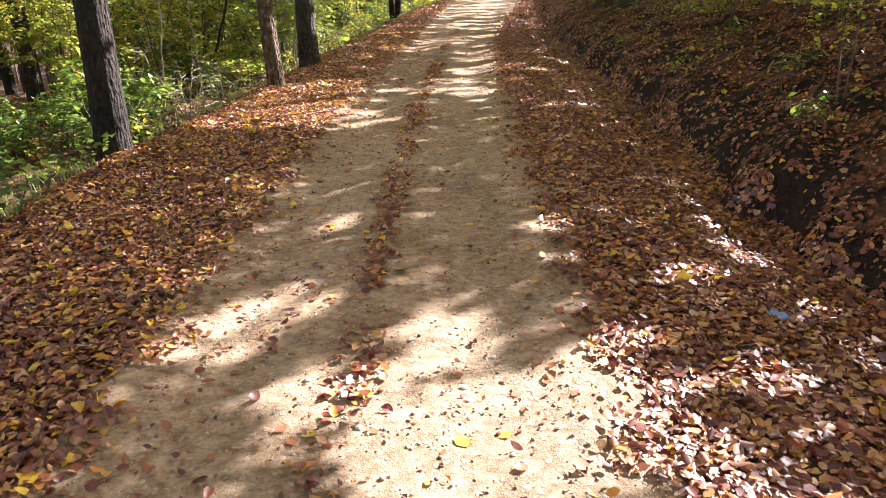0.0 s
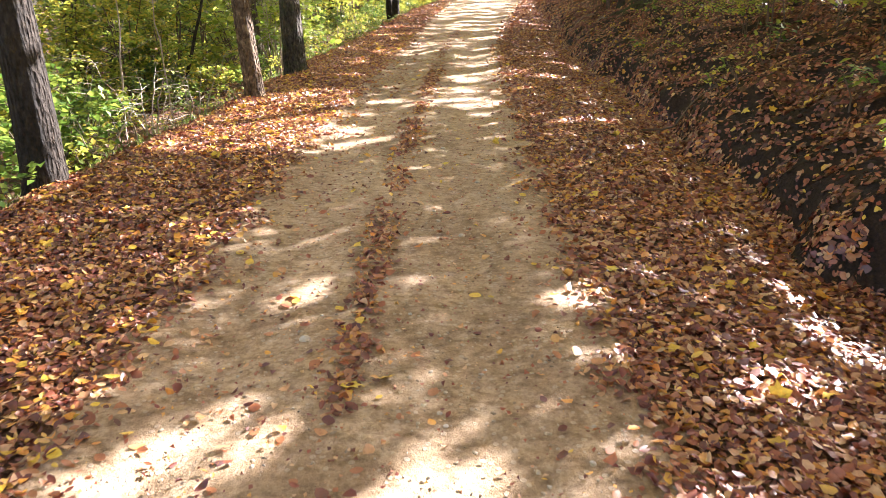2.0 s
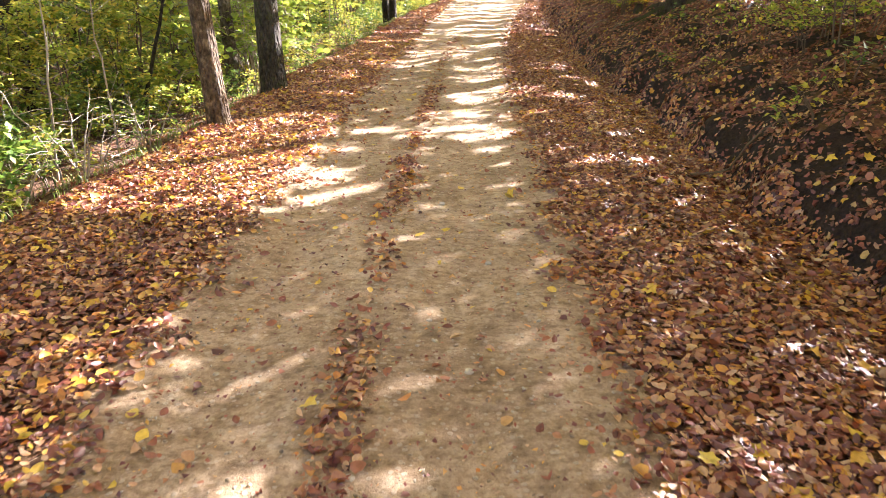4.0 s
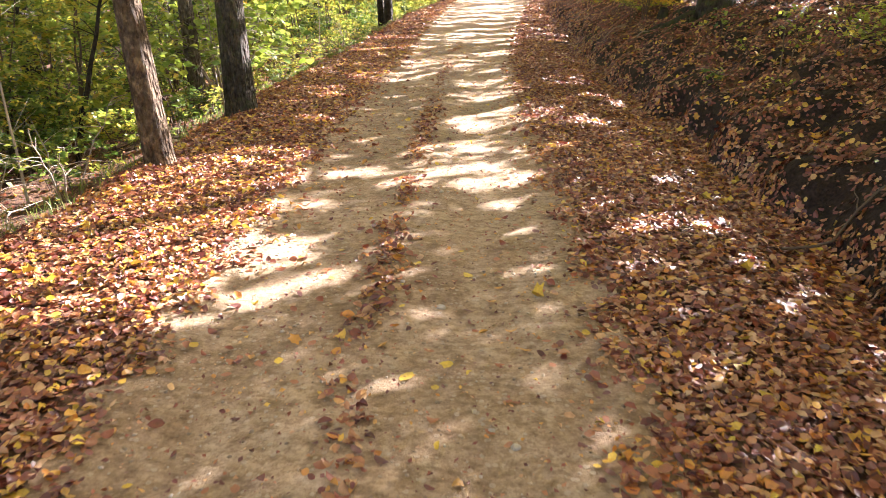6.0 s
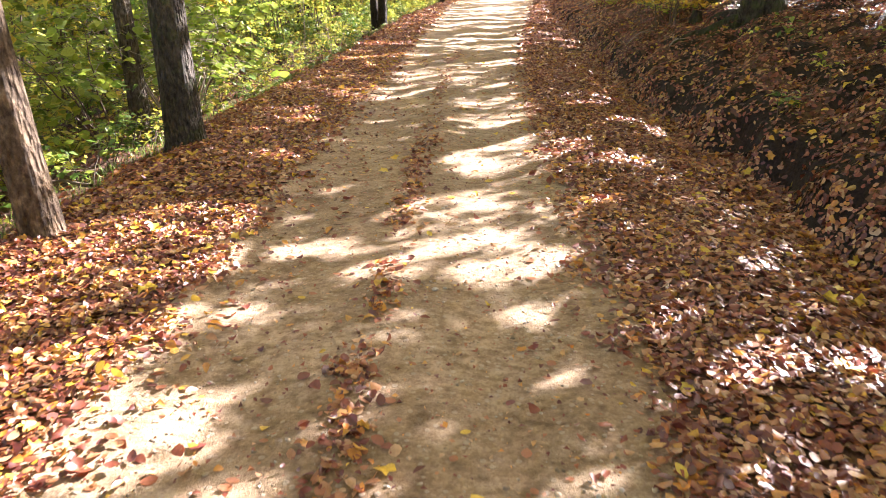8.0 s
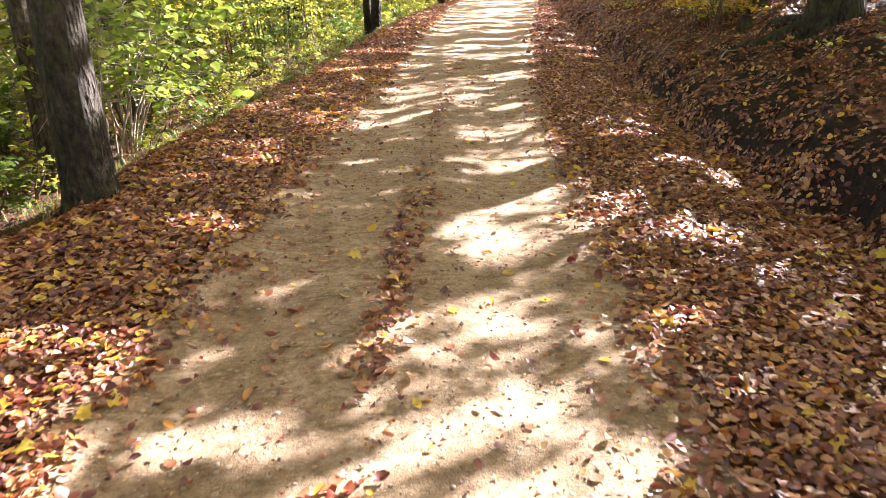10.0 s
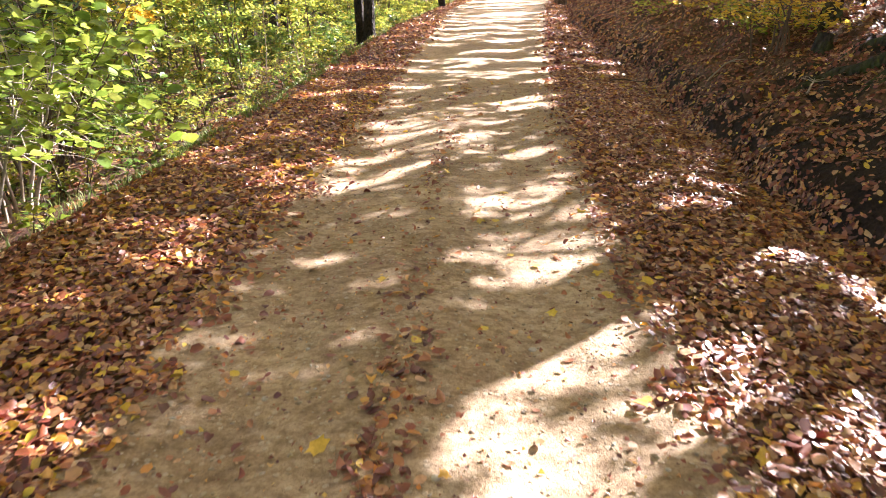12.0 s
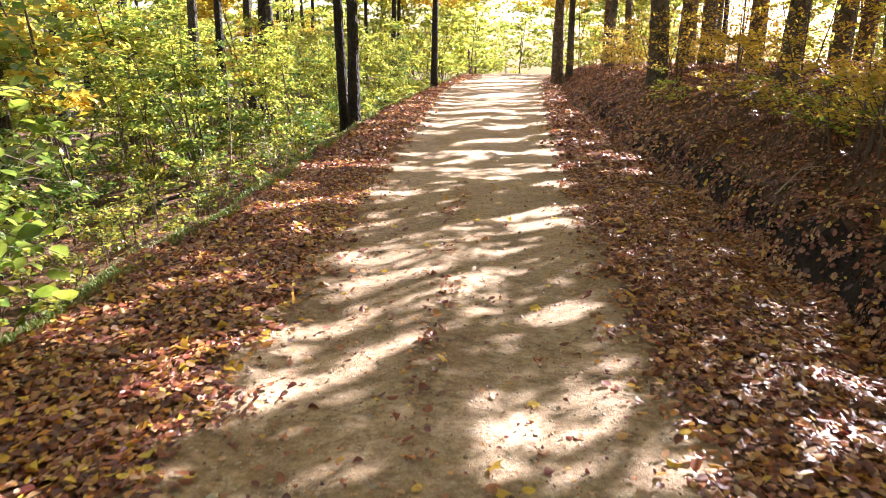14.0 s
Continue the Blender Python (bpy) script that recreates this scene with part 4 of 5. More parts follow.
strew(sapling("hazel_bush", 1.9, 9, 420, 0.11, LEAF_HAZEL, TWIG_PALE, 8, "hazel bush with pale stems and broad green leaves", "shrub", 1.0, 0.45, 0.5, 1.35, apart=True, shape=OVATE, faces=OVATE_F), [(-3.45, 16.8), (-3.6, 17.7)], 0.95, 1.1, 8)
strew(sapling("hazel_bush", 1.6, 5, 300, 0.12, LEAF_HAZEL, TWIG, 9, "green hazel bush with broad leaves over the verge", "shrub", 0.9, 0.42, 0.5, 1.35, apart=True, shape=OVATE, faces=OVATE_F), [(-4.3, 19.6), (-3.9, 18.6), (-3.8, 15.6), (-4.9, 20.6)], 1.0, 1.3, 9)
strew(sapling("sapling", 1.1, 2, 130, 0.075, LEAF_LIME, TWIG, 10, "small beech seedling with yellow-green leaves on the bank", "sapling", 0.5), band(14, 6, 30, 1.2, 5, 10, True) + [(3.5, 6.4), (4.4, 11.5), (4.7, 12.3), (4.2, 12.8), (5.0, 13.2), (3.9, 13.5)], 0.5, 1.0, 10)
strew(sapling("seedling", 0.35, 2, 34, 0.085, LEAF_GREEN, TWIG, 15, "small green seedling rooted in the leafy bank", "seedling", 0.22, 0.3, group="seedlings", apart=True), [(3.34, 14.28), (3.05, 6.0), (3.6, 7.6), (4.1, 16.0), (3.9, 10.2), (-3.3, 5.2), (-3.5, 4.6), (-3.6, 6.2), (-3.75, 7.1), (-3.1, 17.2), (-2.95, 18.3)], 0.8, 1.25, 15)
strew(sapling("sapling", 2.2, 3, 620, 0.085, LEAF_GOLD, TWIG, 11, "young beech with golden leaves on the bank", "sapling", 1.0, 0.2, 0.2), [(4.3, 21.3), (5.6, 22.4), (5.4, 24.9), (6.4, 24.5), (5.8, 33), (6.5, 30), (7.5, 34), (7, 40), (8, 45), (5.6, 31.2), (6.3, 35.5), (6.2, 38.5), (6.9, 43), (7.4, 47.5), (8.3, 32), (9.0, 27.5), (7.9, 25.5), (6.8, 47)], 0.8, 1.1, 11)
strew(sapling("sapling", 0.75, 3, 300, 0.07, LEAF_LIME, TWIG, 18, "low beech sapling, its flat sprays turning yellow, on the bank", "sapling", 0.75, 0.4, 0.25, shape=SIMPLE, faces=SIMPLE_F), [(4.45, 12.5), (4.6, 11.3), (4.65, 10.3), (4.3, 11.8), (4.2, 21.5), (4.35, 22.1), (4.7, 25.4), (4.65, 29.6), (5.0, 13.4), (4.9, 9.6)], 0.8, 1.2, 18)
strew(sapling("sapling", 0.9, 3, 330, 0.075, LEAF_GOLD, TWIG, 19, "low golden beech sapling under the trees on the bank", "sapling", 0.8, 0.35, 0.25, shape=SIMPLE, faces=SIMPLE_F), band(22, 24, 46, 1.3, 4.5, 19, True) + [(4.4, 21.0), (4.5, 22.6), (4.9, 21.9), (5.3, 23.6), (4.8, 24.3), (5.6, 25.9), (5.0, 27.2), (5.9, 24.0), (5.4, 20.8)], 0.7, 1.3, 19)
strew(sapling("seedling", 0.3, 2, 26, 0.07, LEAF_LIME, TWIG, 20, "yellow-green beech seedling among the bank's leaves", "seedling", 0.25, 0.3, group="seedlings", apart=True), [(3.15, 9.45), (3.32, 9.4), (3.3, 14.35), (3.75, 9.85), (3.2, 6.0), (3.45, 6.3), (3.5, 13.0), (4.0, 14.6), (4.1, 17.5)], 0.8, 1.25, 20)
strew(sapling("sapling", 3.4, 2, 900, 0.16, LEAF_LIME, TWIG, 12, "young yellow-green tree at the road's far end", "sapling", 1.3, shape=RHOMB, faces=RHOMB_F), band(14, 50, 85, 0.5, 6, 12) + band(12, 50, 85, 1, 8, 13, True), 0.9, 1.5, 12)
strew(sapling("sapling", 6.5, 3, 1500, 0.3, LEAF_LIME, TWIG, 14, "tall yellow-green young tree deep in the wood", "sapling", 2.0, 0.12, shape=RHOMB, faces=RHOMB_F), band(32, 12, 90, 11, 34, 14) + [(0.3, 64), (2.6, 70), (-1.2, 60), (4.6, 84), (8.5, 90), (11.5, 84), (10.8, 70), (3.3, 77), (14.5, 77), (-4.5, 62), (-2.5, 66), (0.5, 72), (2.0, 78), (-7, 68), (14, 70), (19, 76), (25, 66), (15, 40), (20, 47), (18, 33), (24, 55), (28, 42), (13, 62), (22, 38), (30, 60), (3.5, 92), (8, 98), (-3, 88), (13, 92), (5.5, 108), (-9, 80), (18, 98)], 0.8, 1.4, 14)


# ---- fallen leaves ----
def litter(name, x, y, lo, hi, depth, mat, label, seed, shape=OVATE, faces=OVATE_F):
    r2 = np.random.default_rng(seed)
    n = len(x)
    at = np.stack([x, y, surface(x, y) + 0.008 + depth * r2.uniform(0, 1, n) ** 1.5], -1)
    e = 0.05
    sx, sy = (land(x + e, y) - land(x - e, y)) / (2 * e), (land(x, y + e) - land(x, y - e)) / (2 * e)
    tilt = turns(np.zeros(n), -np.arctan(sx), np.arctan(sy))
    spin = turns(r2.uniform(0, 6.28, n), r2.normal(0, 0.27, n), r2.normal(0, 0.3, n))
    v, f = leaves(at, lo * 0.8 + (1.04 * hi - lo * 0.8) * r2.uniform(0, 1, n) ** 1.2, np.einsum("nij,njk->nik", tilt, spin), shape, faces, r2.normal(0.2, 0.6, n), r2.normal(0.1, 0.5, n), r2.uniform(0.8, 1.5, n))
    return tagged(piece(name, fast_mesh(name, v, f, mat)), label, "leaf litter", "fallen leaves", "stuff")


def scatter(n, y0, y1, left, right, seed, thin=None):
    r2 = np.random.default_rng(seed)
    y = r2.uniform(y0, y1, n)
    a, b = left(y), right(y)
    x = a + (b - a) * r2.uniform(0, 1, n)
    if thin is not None:
        k = r2.uniform(0, 1, n) < thin(x, y)
        x, y = x[k], y[k]
    return x, y


def verge_thin(x, y):
    """Leaves thin out onto the gravel."""
    d = np.maximum(road_left(y) - x, x - road_right(y)) + 0.12 * wobble(x, y, 0.9, 6, 6)
    return np.clip(0.3 + d / 0.33, 0.025, 1)


def bank_thin(x, y):
    """Few leaves cling to the cut at the toe; above it they lie in drifts."""
    d = x - bank_toe(y) + 0.16 * wobble(x, y, 1.9, 6, 5)
    rim = 0.02 + 0.35 * bare_cut(y) + 0.2 * wobble(x, y, 0.5, 6, 13)
    return np.where((d > -0.02) & (d < rim), np.clip(0.2 + 0.4 * wobble(x, y, 0.3, 6, 2), 0.05, 1), np.where(d > 0.3, np.clip(0.5 + 0.6 * wobble(x, y, 0.8, 6, 10), 0.2, 1) * np.interp(d, [0.3, 0.6, 2.5, 3.5], [0.9, 0.75, 0.75, 1.0]) * np.interp(y, [18, 22], [1.0, 1.4]), 1))


litter("leaf_litter", *scatter(50000, 0.5, 13, lambda y: verge_left(y) - 0.25, lambda y: road_left(y) + 0.3, 21, verge_thin), 0.034, 0.066, 0.022, LITTER_SUNLIT, "brown and orange beech leaves thick on the verge", 31)
litter("leaf_litter", *scatter(40000, 13, 25, lambda y: verge_left(y) - 0.25, lambda y: road_left(y) + 0.3, 41, verge_thin), 0.036, 0.07, 0.022, LITTER, "brown and orange beech leaves thick on the verge", 43, SIMPLE, SIMPLE_F)
litter("leaf_litter", *scatter(56000, 0.5, 13, lambda y: road_right(y) - 0.3, lambda y: bank_toe(y) + 0.1, 22, verge_thin), 0.034, 0.068, 0.022, LITTER, "brown beech leaves thick along the ditch", 32, SIMPLE, SIMPLE_F)
litter("leaf_litter", *scatter(46000, 13, 25, lambda y: road_right(y) - 0.3, lambda y: bank_toe(y) + 0.1, 42, verge_thin), 0.036, 0.07, 0.022, LITTER, "brown beech leaves thick along the ditch", 44, SIMPLE, SIMPLE_F)
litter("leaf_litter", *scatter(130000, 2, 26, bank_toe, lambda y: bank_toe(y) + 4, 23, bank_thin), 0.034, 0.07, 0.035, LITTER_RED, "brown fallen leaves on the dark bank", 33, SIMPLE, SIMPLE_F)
litter("leaf_litter", *scatter(26000, 25, 62, lambda y: verge_left(y) - 0.3, lambda y: road_left(y) + 0.3, 24, verge_thin), 0.08, 0.13, 0.03, LITTER, "rust-brown leaves along the far verge", 34, RHOMB, RHOMB_F)
litter("leaf_litter", *scatter(26000, 25, 62, lambda y: road_right(y) - 0.3, lambda y: bank_toe(y) + 0.1, 25, verge_thin), 0.08, 0.13, 0.03, LITTER, "rust-brown leaves along the far ditch", 35, RHOMB, RHOMB_F)
litter("leaf_litter", *scatter(52000, 26, 60, bank_toe, lambda y: bank_toe(y) + 7, 26), 0.065, 0.11, 0.035, LITTER, "brown leaves on the far bank", 36, RHOMB, RHOMB_F)
litter("leaf_litter", *scatter(15000, 1, 40, lambda y: verge_left(y) - 7, lambda y: verge_left(y) - 0.1, 27), 0.05, 0.09, 0.03, LITTER, "brown leaves under the undergrowth", 37, RHOMB, RHOMB_F)


def outer_thin(x, y):
    """Behind the start and up on the bank the leaves lie thinner, with no clear edge."""
    worn = (x > road_left(y)) & (x < road_right(y))
    return np.where(worn, 0.03, np.clip(0.55 + 0.5 * wobble(x, y, 1.6, 6, 12), 0.1, 1) * np.interp(x - bank_toe(y), [4, 9], [1.0, 0.15]) * np.interp(y, [-9, -3], [0.1, 1.0]))


litter("leaf_litter", *scatter(22000, -9, 2.0, lambda y: verge_left(y) - 2.5, lambda y: bank_toe(y) + 5, 82, lambda x, y: outer_thin(x, y) * np.interp(y, [0.5, 1.5], [1, 0.4])), 0.05, 0.09, 0.03, LITTER, "brown leaves on the track's sides behind the start", 83, RHOMB, RHOMB_F)
litter("leaf_litter", *scatter(22000, 1.0, 30, lambda y: bank_toe(y) + 3.6, lambda y: bank_toe(y) + 9, 84, outer_thin), 0.05, 0.09, 0.03, LITTER, "brown leaves under the trees above the bank", 85, RHOMB, RHOMB_F)


def strip_thin(x, y):
    c = road_left(y) + 0.445 * (road_right(y) - road_left(y)) + 0.05 * wobble(x * 0, y, 2.0)
    patch = np.clip(0.7 + 0.4 * (abs(y - 12.9) < 0.75) + 0.8 * wobble(x * 0.2, y, 1.6, 6, 16), 0.05, 1)
    return np.exp(-((x - c) / 0.1) ** 2) * patch * np.interp(y, [13.5, 16], [1, 0.25]) + 0.011 * (1 + 2.2 * (x < road_left(y) + 0.6))


litter("leaf_litter", *scatter(70000, 0.5, 24, road_left, road_right, 28, strip_thin), 0.026, 0.072, 0.014, LITTER, "line of red-brown leaves between the wheel ruts", 38)
litter("leaf_litter", *scatter(3000, 0.5, 24, lambda y: verge_left(y), road_left, 30), 0.036, 0.075, 0.026, LITTER_YELLOW, "yellow leaves lying thick on the sunny verge", 40)
litter("leaf_litter", *scatter(2300, 0.5, 24, lambda y: verge_left(y), lambda y: bank_toe(y) + 2.5, 29, lambda x, y: np.clip(verge_thin(x, y), 0.1, 1)), 0.036, 0.075, 0.03, LITTER_YELLOW, "bright yellow leaves lying among the brown ones", 39)
litter("leaf_litter", *scatter(900, 0.5, 24, lambda y: verge_left(y), lambda y: bank_toe(y) + 1.5, 92, lambda x, y: np.clip(verge_thin(x, y), 0.12, 1)), 0.065, 0.1, 0.034, LITTER_YELLOW, "yellow maple leaves scattered over the brown litter", 93, MAPLE, MAPLE_F)


litter("leaf_crumbs", *scatter(11000, 0.8, 24, lambda y: road_left(y) - 0.1, lambda y: road_right(y) + 0.1, 45), 0.01, 0.032, 0.006, LITTER, "crumbled brown leaf bits trodden into the track", 46, RHOMB, RHOMB_F)


# ---- pebbles ----
def pebbles(n, y0, y1, lo, hi, seed, label):
    r2 = np.random.default_rng(seed)
    x, y = scatter(n, y0, y1, lambda q: road_left(q) - 0.1, lambda q: road_right(q) + 0.1, seed)
    base = np.array([(1, 0, 0), (-1, 0, 0), (0, 1, 0), (0, -1, 0), (0, 0, 0.75), (0.62, 0.62, 0.35), (-0.62, 0.62, 0.35), (-0.62, -0.62, 0.35), (0.62, -0.62, 0.35)], float)
    fc = np.array([(0, 5, 8), (2, 6, 5), (1, 7, 6), (3, 8, 7), (4, 5, 6), (4, 6, 7), (4, 7, 8), (4, 8, 5), (0, 2, 5), (2, 1, 6), (1, 3, 7), (3, 0, 8)])
    k = len(x)
    v = base[None] * (1 + r2.normal(0, 0.16, (k, 9, 3)))
    v = v * (lo + (hi - lo) * r2.uniform(0, 1, k) ** 3)[:, None, None] * np.stack([np.ones(k), r2.uniform(0.6, 1, k), r2.uniform(0.4, 0.8, k)], -1)[:, None]
    v = np.einsum("nij,nkj->nki", turns(r2.uniform(0, 6.28, k), r2.normal(0, 0.2, k), r2.normal(0, 0.2, k)), v)
    v += np.stack([x, y, surface(x, y) + 0.001], -1)[:, None]
    f = (fc[None] + (np.arange(k) * 9)[:, None, None]).reshape(-1, 3)
    return tagged(piece("gravel", fast_mesh("gravel", v.reshape(-1, 3), f, PEBBLE)), label, "gravel", "gravel", "stuff")


pebbles(11000, 1, 20, 0.003, 0.015, 51, "loose pale pebbles on the sandy track")


# ---- grass along the road's edge ----
def grass(n, y0, y1, d0, d1, lo, hi, seed, label):
    r2 = np.random.default_rng(seed)
    y = r2.uniform(y0, y1, n)
    d = d0 + (d1 - d0) * r2.uniform(0, 1, n)
    x = verge_left(y) - d
    keep = wobble(x, y, 1.1, 6, 18) > -0.25
    x, y = x[keep], y[keep]
    k = len(x)
    a, h = r2.uniform(0, 6.28, k), r2.uniform(lo, hi, k)
    lean = r2.uniform(0.2, 0.9, k) * h
    w = 0.0035
    foot = np.stack([x, y, land(x, y) - 0.01], -1)
    out, side = np.stack([np.cos(a), np.sin(a), 0 * a], -1), np.stack([-np.sin(a), np.cos(a), 0 * a], -1)
    up = np.array([0, 0, 1.0])
    v = np.stack([foot - side * w, foot + side * w, foot + out * lean[:, None] * 0.35 + up * h[:, None] * 0.65 + side * w, foot + out * lean[:, None] * 0.35 + up * h[:, None] * 0.65 - side * w, foot + out * lean[:, None] + up * h[:, None] * 0.9], 1)
    f = np.array([(0, 1, 2), (0, 2, 3), (3, 2, 4)])[None] + (np.arange(k) * 5)[:, None, None]
    return tagged(piece("grass", fast_mesh("grass", v.reshape(-1, 3), f.reshape(-1, 3), GRASS)), label, "grass", "grass", "stuff")


grass(22000, 18.5, 33, -0.1, 0.6, 0.04, 0.12, 61, "narrow strip of green grass along the verge")
grass(3000, 3, 18.5, 0.05, 0.9, 0.05, 0.16, 62, "sparse grass at the foot of the trees")
grass(4000, 33, 60, 0.0, 1.0, 0.12, 0.3, 63, "sparse grass along the far verge")


# ---- roots, stump, fallen wood ----
def creeping(x, y, a, length, r0, seed, sink=0.35, bend=0.5):
    """A path that follows the ground, as a root does."""
    r2 = np.random.default_rng(seed)
    p, out = np.array([x, y]), []
    for k in range(9):
        out.append((p[0], p[1], float(land(p[0], p[1])) + r0 * (0.7 - sink - 0.9 * (k / 8) ** 2)))
        a += r2.uniform(-bend, bend) * 0.5
        p = p + length / 8 * np.array([math.cos(a), math.sin(a)])
    return np.array(out)


_mossy_tree = new("root_plate")
for k, (a, ln, r0) in enumerate([(2.9, 1.5, 0.09), (3.4, 1.2, 0.075), (2.35, 1.3, 0.08), (3.9, 1.0, 0.07), (4.6, 0.9, 0.06)]):
    piece("root", fast_mesh("root", *tube(creeping(4.95 + 0.22 * math.cos(a), 18.9 + 0.22 * math.sin(a), a, ln, r0, k), r0 * np.linspace(1, 0.35, 9), 10, 0.08, k), BARK_MOSSY, smooth=True), _mossy_tree)
tagged(_mossy_tree, "mossy beech roots creeping down the leafy bank", "roots", kind="thing")


def stump(x, y, r, h, seed):
    ob = new("stump")
    ob.location = (x, y, float(land(x, y)))
    path = np.array([(0, 0, -0.15), (0, 0, 0), (0.0, 0, 0.08), (0.01, 0, h * 0.6), (0.02, 0.01, h)])
    v, f = tube(path, [r * 1.25, r * 1.15, r * 1.02, r * 0.95, r * 0.9], 14, 0.09, seed, 0.4)
    piece("trunk", fast_mesh("trunk", v, f, BARK_MOSSY, smooth=True), ob)
    top = tube(np.array([(0.02, 0.01, h - 0.005), (0.02, 0.01, h), (0.02, 0.01, h + 0.002)]), [r * 0.9, r * 0.85, 0.002], 14, 0.03, seed)
    piece("cut_face", fast_mesh("cut_face", *top, TWIG_PALE), ob, "weathered pale cut wood")
    return tagged(ob, "small dark mossy stump among leaves on the bank", "stump", "stumps", "thing")


stump(5.15, 21.7, 0.11, 0.22, 3)
stump(4.45, 20.4, 0.08, 0.18, 5)


def bare_stem(x, y, top, r0, mat, seed, label):
    """A leafless leaning pole with a few broken twigs."""
    r2 = np.random.default_rng(seed)
    ob = new("dead_sapling")
    ob.location = (x, y, float(land(x, y)))
    q = np.linspace(0, 1, 9)[:, None]
    st = q * np.array(top) + r2.normal(0, 0.02, (9, 3)) * q
    st[0, 2] = -0.15
    stem = piece("stem", fast_mesh("stem", *tube(st, r0 * (1 - 0.6 * q[:, 0]), 8, 0.08, seed), mat, smooth=True), ob)
    for k in range(6):
        i, b, t = int(r2.integers(3, 8)), r2.uniform(0, 6.28), np.linspace(0, 1, 4)[:, None]
        tw = st[i] + t * r2.uniform(0.2, 0.5) * np.array([math.cos(b), math.sin(b), 0.5])
        piece("twig", fast_mesh("twig", *tube(tw, r0 * 0.25 * (1 - 0.6 * t[:, 0]), 4), mat), stem)
    return tagged(ob, label, "sapling", "bare stems", "thing")


bare_stem(-4.45, 13.7, (0.75, 0.1, 2.4), 0.035, BARK_DARK, 1, "dark leaning dead stem among green undergrowth")
bare_stem(5.35, 17.6, (-0.15, 0.1, 2.0), 0.03, BARK_DARK, 2, "dark leafless sapling beside the beech on the bank")
bare_stem(5.55, 17.75, (0.3, 0.0, 2.2), 0.035, BARK_DARK, 3, "dark leafless sapling beside the beech on the bank")
bare_stem(5.35, 21.9, (0.2, 0.1, 2.4), 0.025, BARK_DARK, 4, "thin dark sapling stem on the leafy bank")
bare_stem(5.75, 22.1, (0.35, -0.1, 2.3), 0.03, BARK_DARK, 5, "thin dark sapling stem on the leafy bank")
bare_stem(-4.1, 10.6, (0.1, 0.2, 2.1), 0.016, TWIG_PALE, 6, "pale dead stem in the undergrowth")
bare_stem(-3.75, 11.4, (-0.1, 0.1, 1.8), 0.014, TWIG_PALE, 7, "pale dead stem in the undergrowth")
bare_stem(-3.6, 27.0, (0.05, 0.0, 1.6), 0.012, TWIG_PALE, 8, "pale dead stem in the undergrowth")


def fallen_branch(x, y, a, length, r0, mat, forks, seed, label):
    r2 = np.random.default_rng(seed)
    ob = new("fallen_branch")
    main = creeping(x, y, a, length, r0, seed, -0.9, 0.4)
    main[:, 2] += 0.03 + 0.05 * np.sin(np.linspace(0, 3.1, 9))
    piece("stem", fast_mesh("stem", *tube(main, r0 * np.linspace(1, 0.35, 9), 7, 0.08, seed), mat, smooth=True), ob)
    for k in range(forks):
        i = int(r2.integers(2, 7))
        b = a + r2.choice([-1, 1]) * r2.uniform(0.4, 1.0)
        q = np.linspace(0, 1, 5)[:, None]
        tw = main[i] + q * length * r2.uniform(0.2, 0.4) * np.array([math.cos(b), math.sin(b), 0.12]) + r2.normal(0, 0.012, (5, 3)) * q
        piece("twig", fast_mesh("twig", *tube(tw, r0 * 0.5 * (1 - 0.6 * q[:, 0]), 5), mat), ob)
    return tagged(ob, label, "branch", "fallen branches", "thing")


fallen_branch(3.55, 18.75, 0.9, 0.75, 0.011, TWIG_PALE, 4, 1, "bleached dead twig lying on the dark bank")
fallen_branch(2.35, 9.75, 0.35, 1.1, 0.012, TWIG, 3, 2, "thin brown branch lying across the ditch leaves")
fallen_branch(2.75, 23.6, 0.5, 1.0, 0.012, TWIG, 4, 3, "thin brown branch in the leafy ditch")
fallen_branch(3.5, 21.3, 0.1, 0.6, 0.009, TWIG_PALE, 3, 4, "bleached dead twig lying on the dark bank")
fallen_branch(-3.3, 10.3, 1.9, 0.9, 0.014, TWIG_PALE, 4, 5, "grey dead branch at the edge of the verge")
fallen_branch(-3.0, 13.3, 2.6, 1.2, 0.02, TWIG, 4, 6, "brown fallen branch behind the verge")
fallen_branch(3.1, 6.4, 0.6, 0.9, 0.012, TWIG, 3, 7, "thin brown branch on the dark bank")
fallen_branch(-4.4, 23.4, 1.2, 2.6, 0.05, BARK_MOSSY, 3, 8, "mossy fallen branch on the forest floor")


# ---- single leaves and stones on the track ----
def single_leaf(x, y, size, mat, seed, label):
    r2 = np.random.default_rng(seed)
    v, f = leaves(np.zeros((1, 3)), np.array([size]), turns(np.zeros(1), r2.normal(0, 0.1, 1), r2.normal(0, 0.12, 1)), curl=r2.uniform(0.1, 0.5, 1), fold=r2.uniform(0, 0.3, 1), width=r2.uniform(1.1, 1.6, 1))
    ob = piece("fallen_leaf", fast_mesh("fallen_leaf", v, f, mat))
    ob.location, ob.rotation_euler = (x, y, float(surface(x, y)) + 0.006), (0, 0, r2.uniform(0, 6.28))
    return tagged(ob, label, "leaf", "single leaves on the track", "thing")


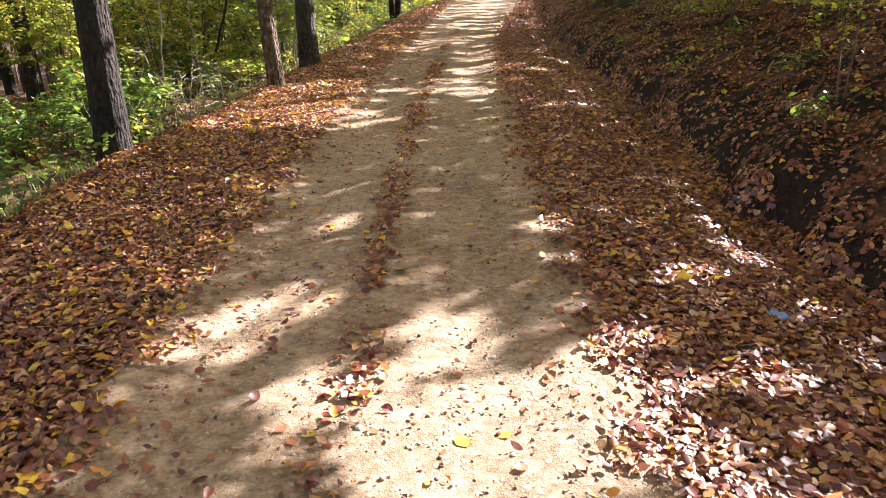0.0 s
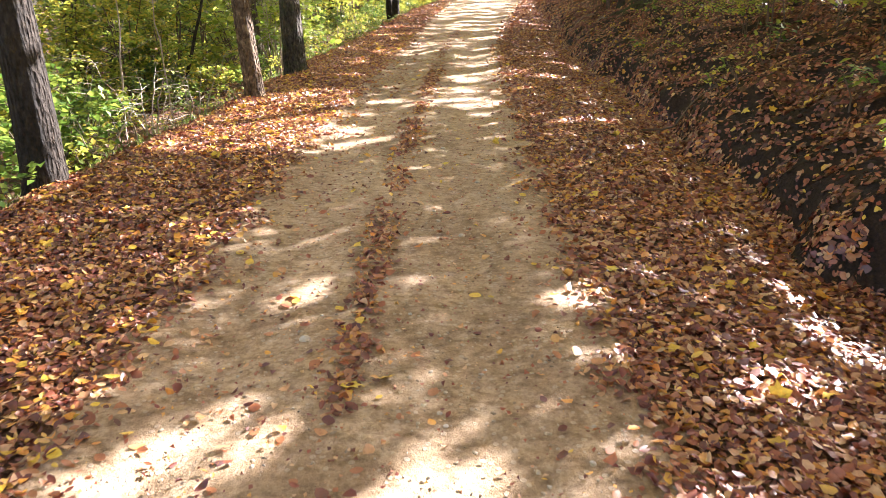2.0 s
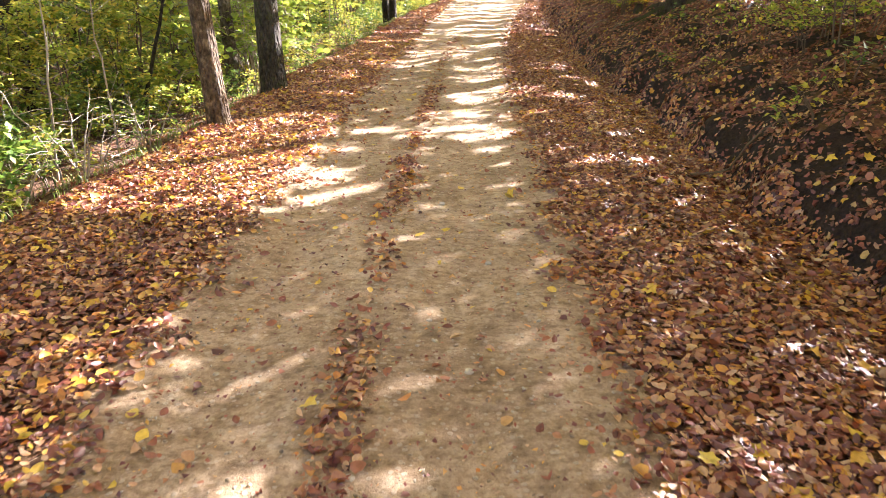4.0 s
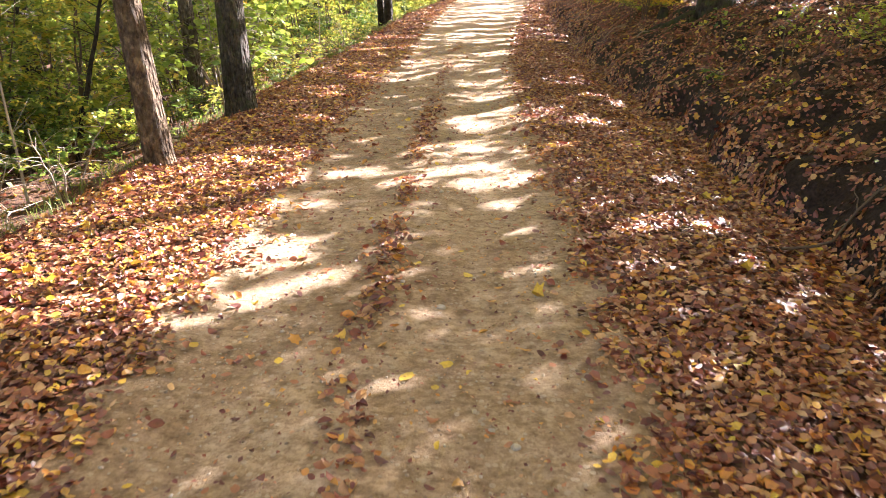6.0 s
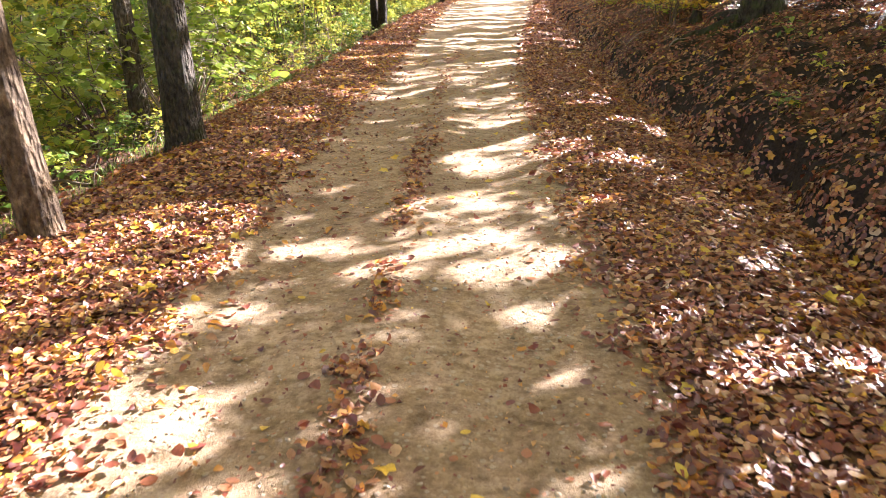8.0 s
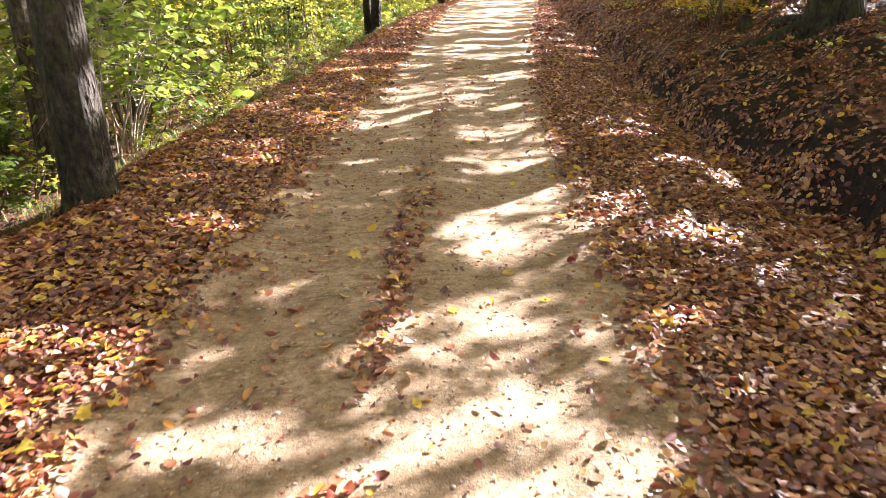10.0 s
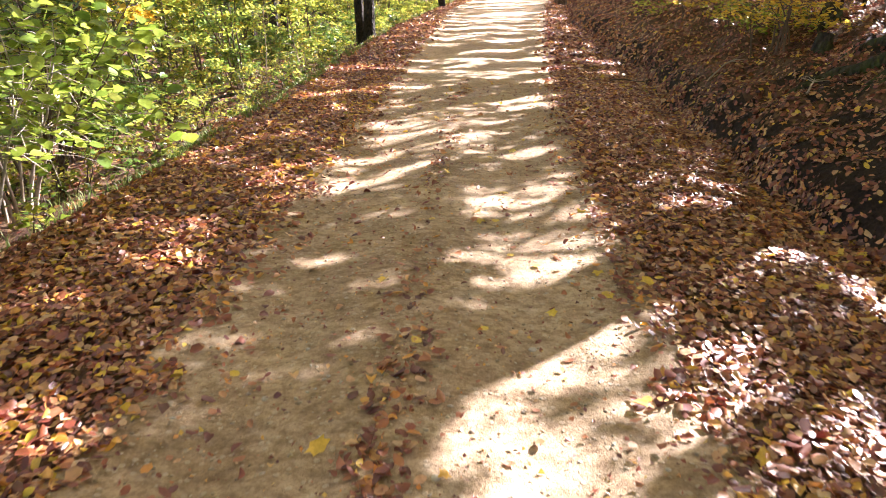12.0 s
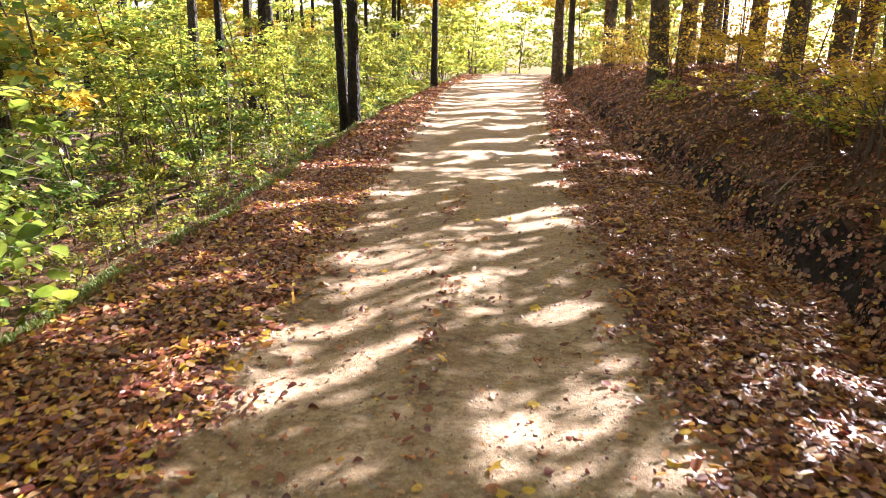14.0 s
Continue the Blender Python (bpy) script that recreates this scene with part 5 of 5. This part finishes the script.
for k, (x, y) in enumerate([(-0.36, 8.83), (-0.4, 8.68), (0.77, 8.48), (0.04, 8.2), (0.18, 9.3), (-1.03, 8.24), (-0.15, 8.07), (-0.56, 4.98), (0.67, 7.09), (0.2, 5.17), (-0.12, 4.47), (-0.49, 4.73), (-1.33, 5.81),
                            (-0.47, 13.02), (0.46, 13.4), (-1.4, 13.4), (0.63, 13.0), (-0.33, 12.73), (0.12, 12.85), (-0.02, 16.8), (0.3, 16.8), (0.45, 16.8), (-0.55, 2.5), (0.08, 2.47), (0.26, 2.53), (-0.03, 4.15), (0.78, 3.33)]):
    single_leaf(x, y, 0.06 + 0.012 * math.sin(k * 2.3) + 0.012, LITTER_YELLOW if k % 5 else LITTER, k, "yellow fallen leaf lying alone on the gravel" if k % 5 else "brown fallen leaf lying alone on the gravel")


_kinds = [fast_mesh("fallen_leaf", *leaves(np.zeros((1, 3)), np.ones(1), turns(np.zeros(1), np.full(1, 0.08 * math.sin(k)), np.full(1, 0.1 * math.cos(2 * k))), curl=np.full(1, 0.1 + 0.06 * k), fold=np.full(1, 0.05 * k), width=np.full(1, 1.0 + 0.08 * k)), LITTER_YELLOW if k == 5 else LITTER) for k in range(6)]
r5 = np.random.default_rng(12)
for k in range(200):
    y = r5.uniform(1.8, 17.5)
    u = r5.uniform(0.03, 0.97)
    x = float(road_left(y) + u * (road_right(y) - road_left(y)))
    ob = piece("fallen_leaf", _kinds[k % 6])
    ob.location, ob.rotation_euler, ob.scale = (x, y, float(surface(x, y)) + 0.006), (0, 0, r5.uniform(0, 6.28)), [r5.uniform(0.035, 0.065)] * 3
    tagged(ob, "yellow fallen leaf lying alone on the gravel" if k % 6 == 5 else "brown fallen leaf lying alone on the gravel", "leaf", "single leaves on the track", "thing")


def stone(x, y, size, seed):
    r2 = np.random.default_rng(seed)
    bm = bmesh.new()
    bmesh.ops.create_icosphere(bm, subdivisions=2, radius=size)
    for v in bm.verts:
        v.co *= 1 + 0.22 * noise.noise(v.co / size * 1.1 + Vector((seed, 0, 0)))
        v.co.z *= 0.55
    me = bpy.data.meshes.new("stone")
    bm.to_mesh(me)
    bm.free()
    me.materials.append(PEBBLE)
    ob = piece("stone", me)
    ob.location, ob.rotation_euler = (x, y, float(surface(x, y)) + size * 0.12), (0, 0, r2.uniform(0, 6.28))
    return tagged(ob, "pale rounded stone bedded in the sandy track", "stone", "stones on the track", "thing")


r4 = np.random.default_rng(9)
for k, (x, y) in enumerate([(-0.69, 4.62), (0.01, 8.85), (-0.35, 2.55), (0.1, 2.9)] + [(float(road_left(q) + u * (road_right(q) - road_left(q))), q) for q, u in zip(r4.uniform(2, 17, 46), r4.uniform(0.05, 0.95, 46))]):
    stone(x, y, (0.03 if k < 2 else 0.012 + 0.014 * r4.uniform() ** 2), k)


# ---- a scrap of litter ----
def scrap(x, y):
    """A crumpled bit of blue plastic foil."""
    q = np.linspace(-1, 1, 9)
    gx, gy = np.meshgrid(q, q, indexing="ij")
    z = 0.012 + 0.010 * np.sin(3.1 * gx + 1.7 * gy) + 0.008 * np.sin(5.3 * gy - 2.2 * gx)
    px, py = 0.055 * gx * (1 - 0.25 * gy ** 2) + 0.008 * np.sin(4 * gy), 0.033 * gy * (1 - 0.3 * gx)
    i, j = np.meshgrid(np.arange(8), np.arange(8), indexing="ij")
    a = i * 9 + j
    blue = plain("blue foil", (0.16, 0.36, 0.6), 0.35, 60.0)
    ob = piece("plastic_scrap", fast_mesh("plastic_scrap", np.stack([px, py, z], -1).reshape(-1, 3), np.stack([a, a + 9, a + 10, a + 1], -1).reshape(-1, 4), blue))
    ob.location, ob.rotation_euler = (x, y, float(land(x, y)) + 0.02), (0.1, 0.05, -0.5)
    return tagged(ob, "crumpled scrap of blue plastic among brown leaves", "litter", kind="thing")


scrap(1.86, 3.6)
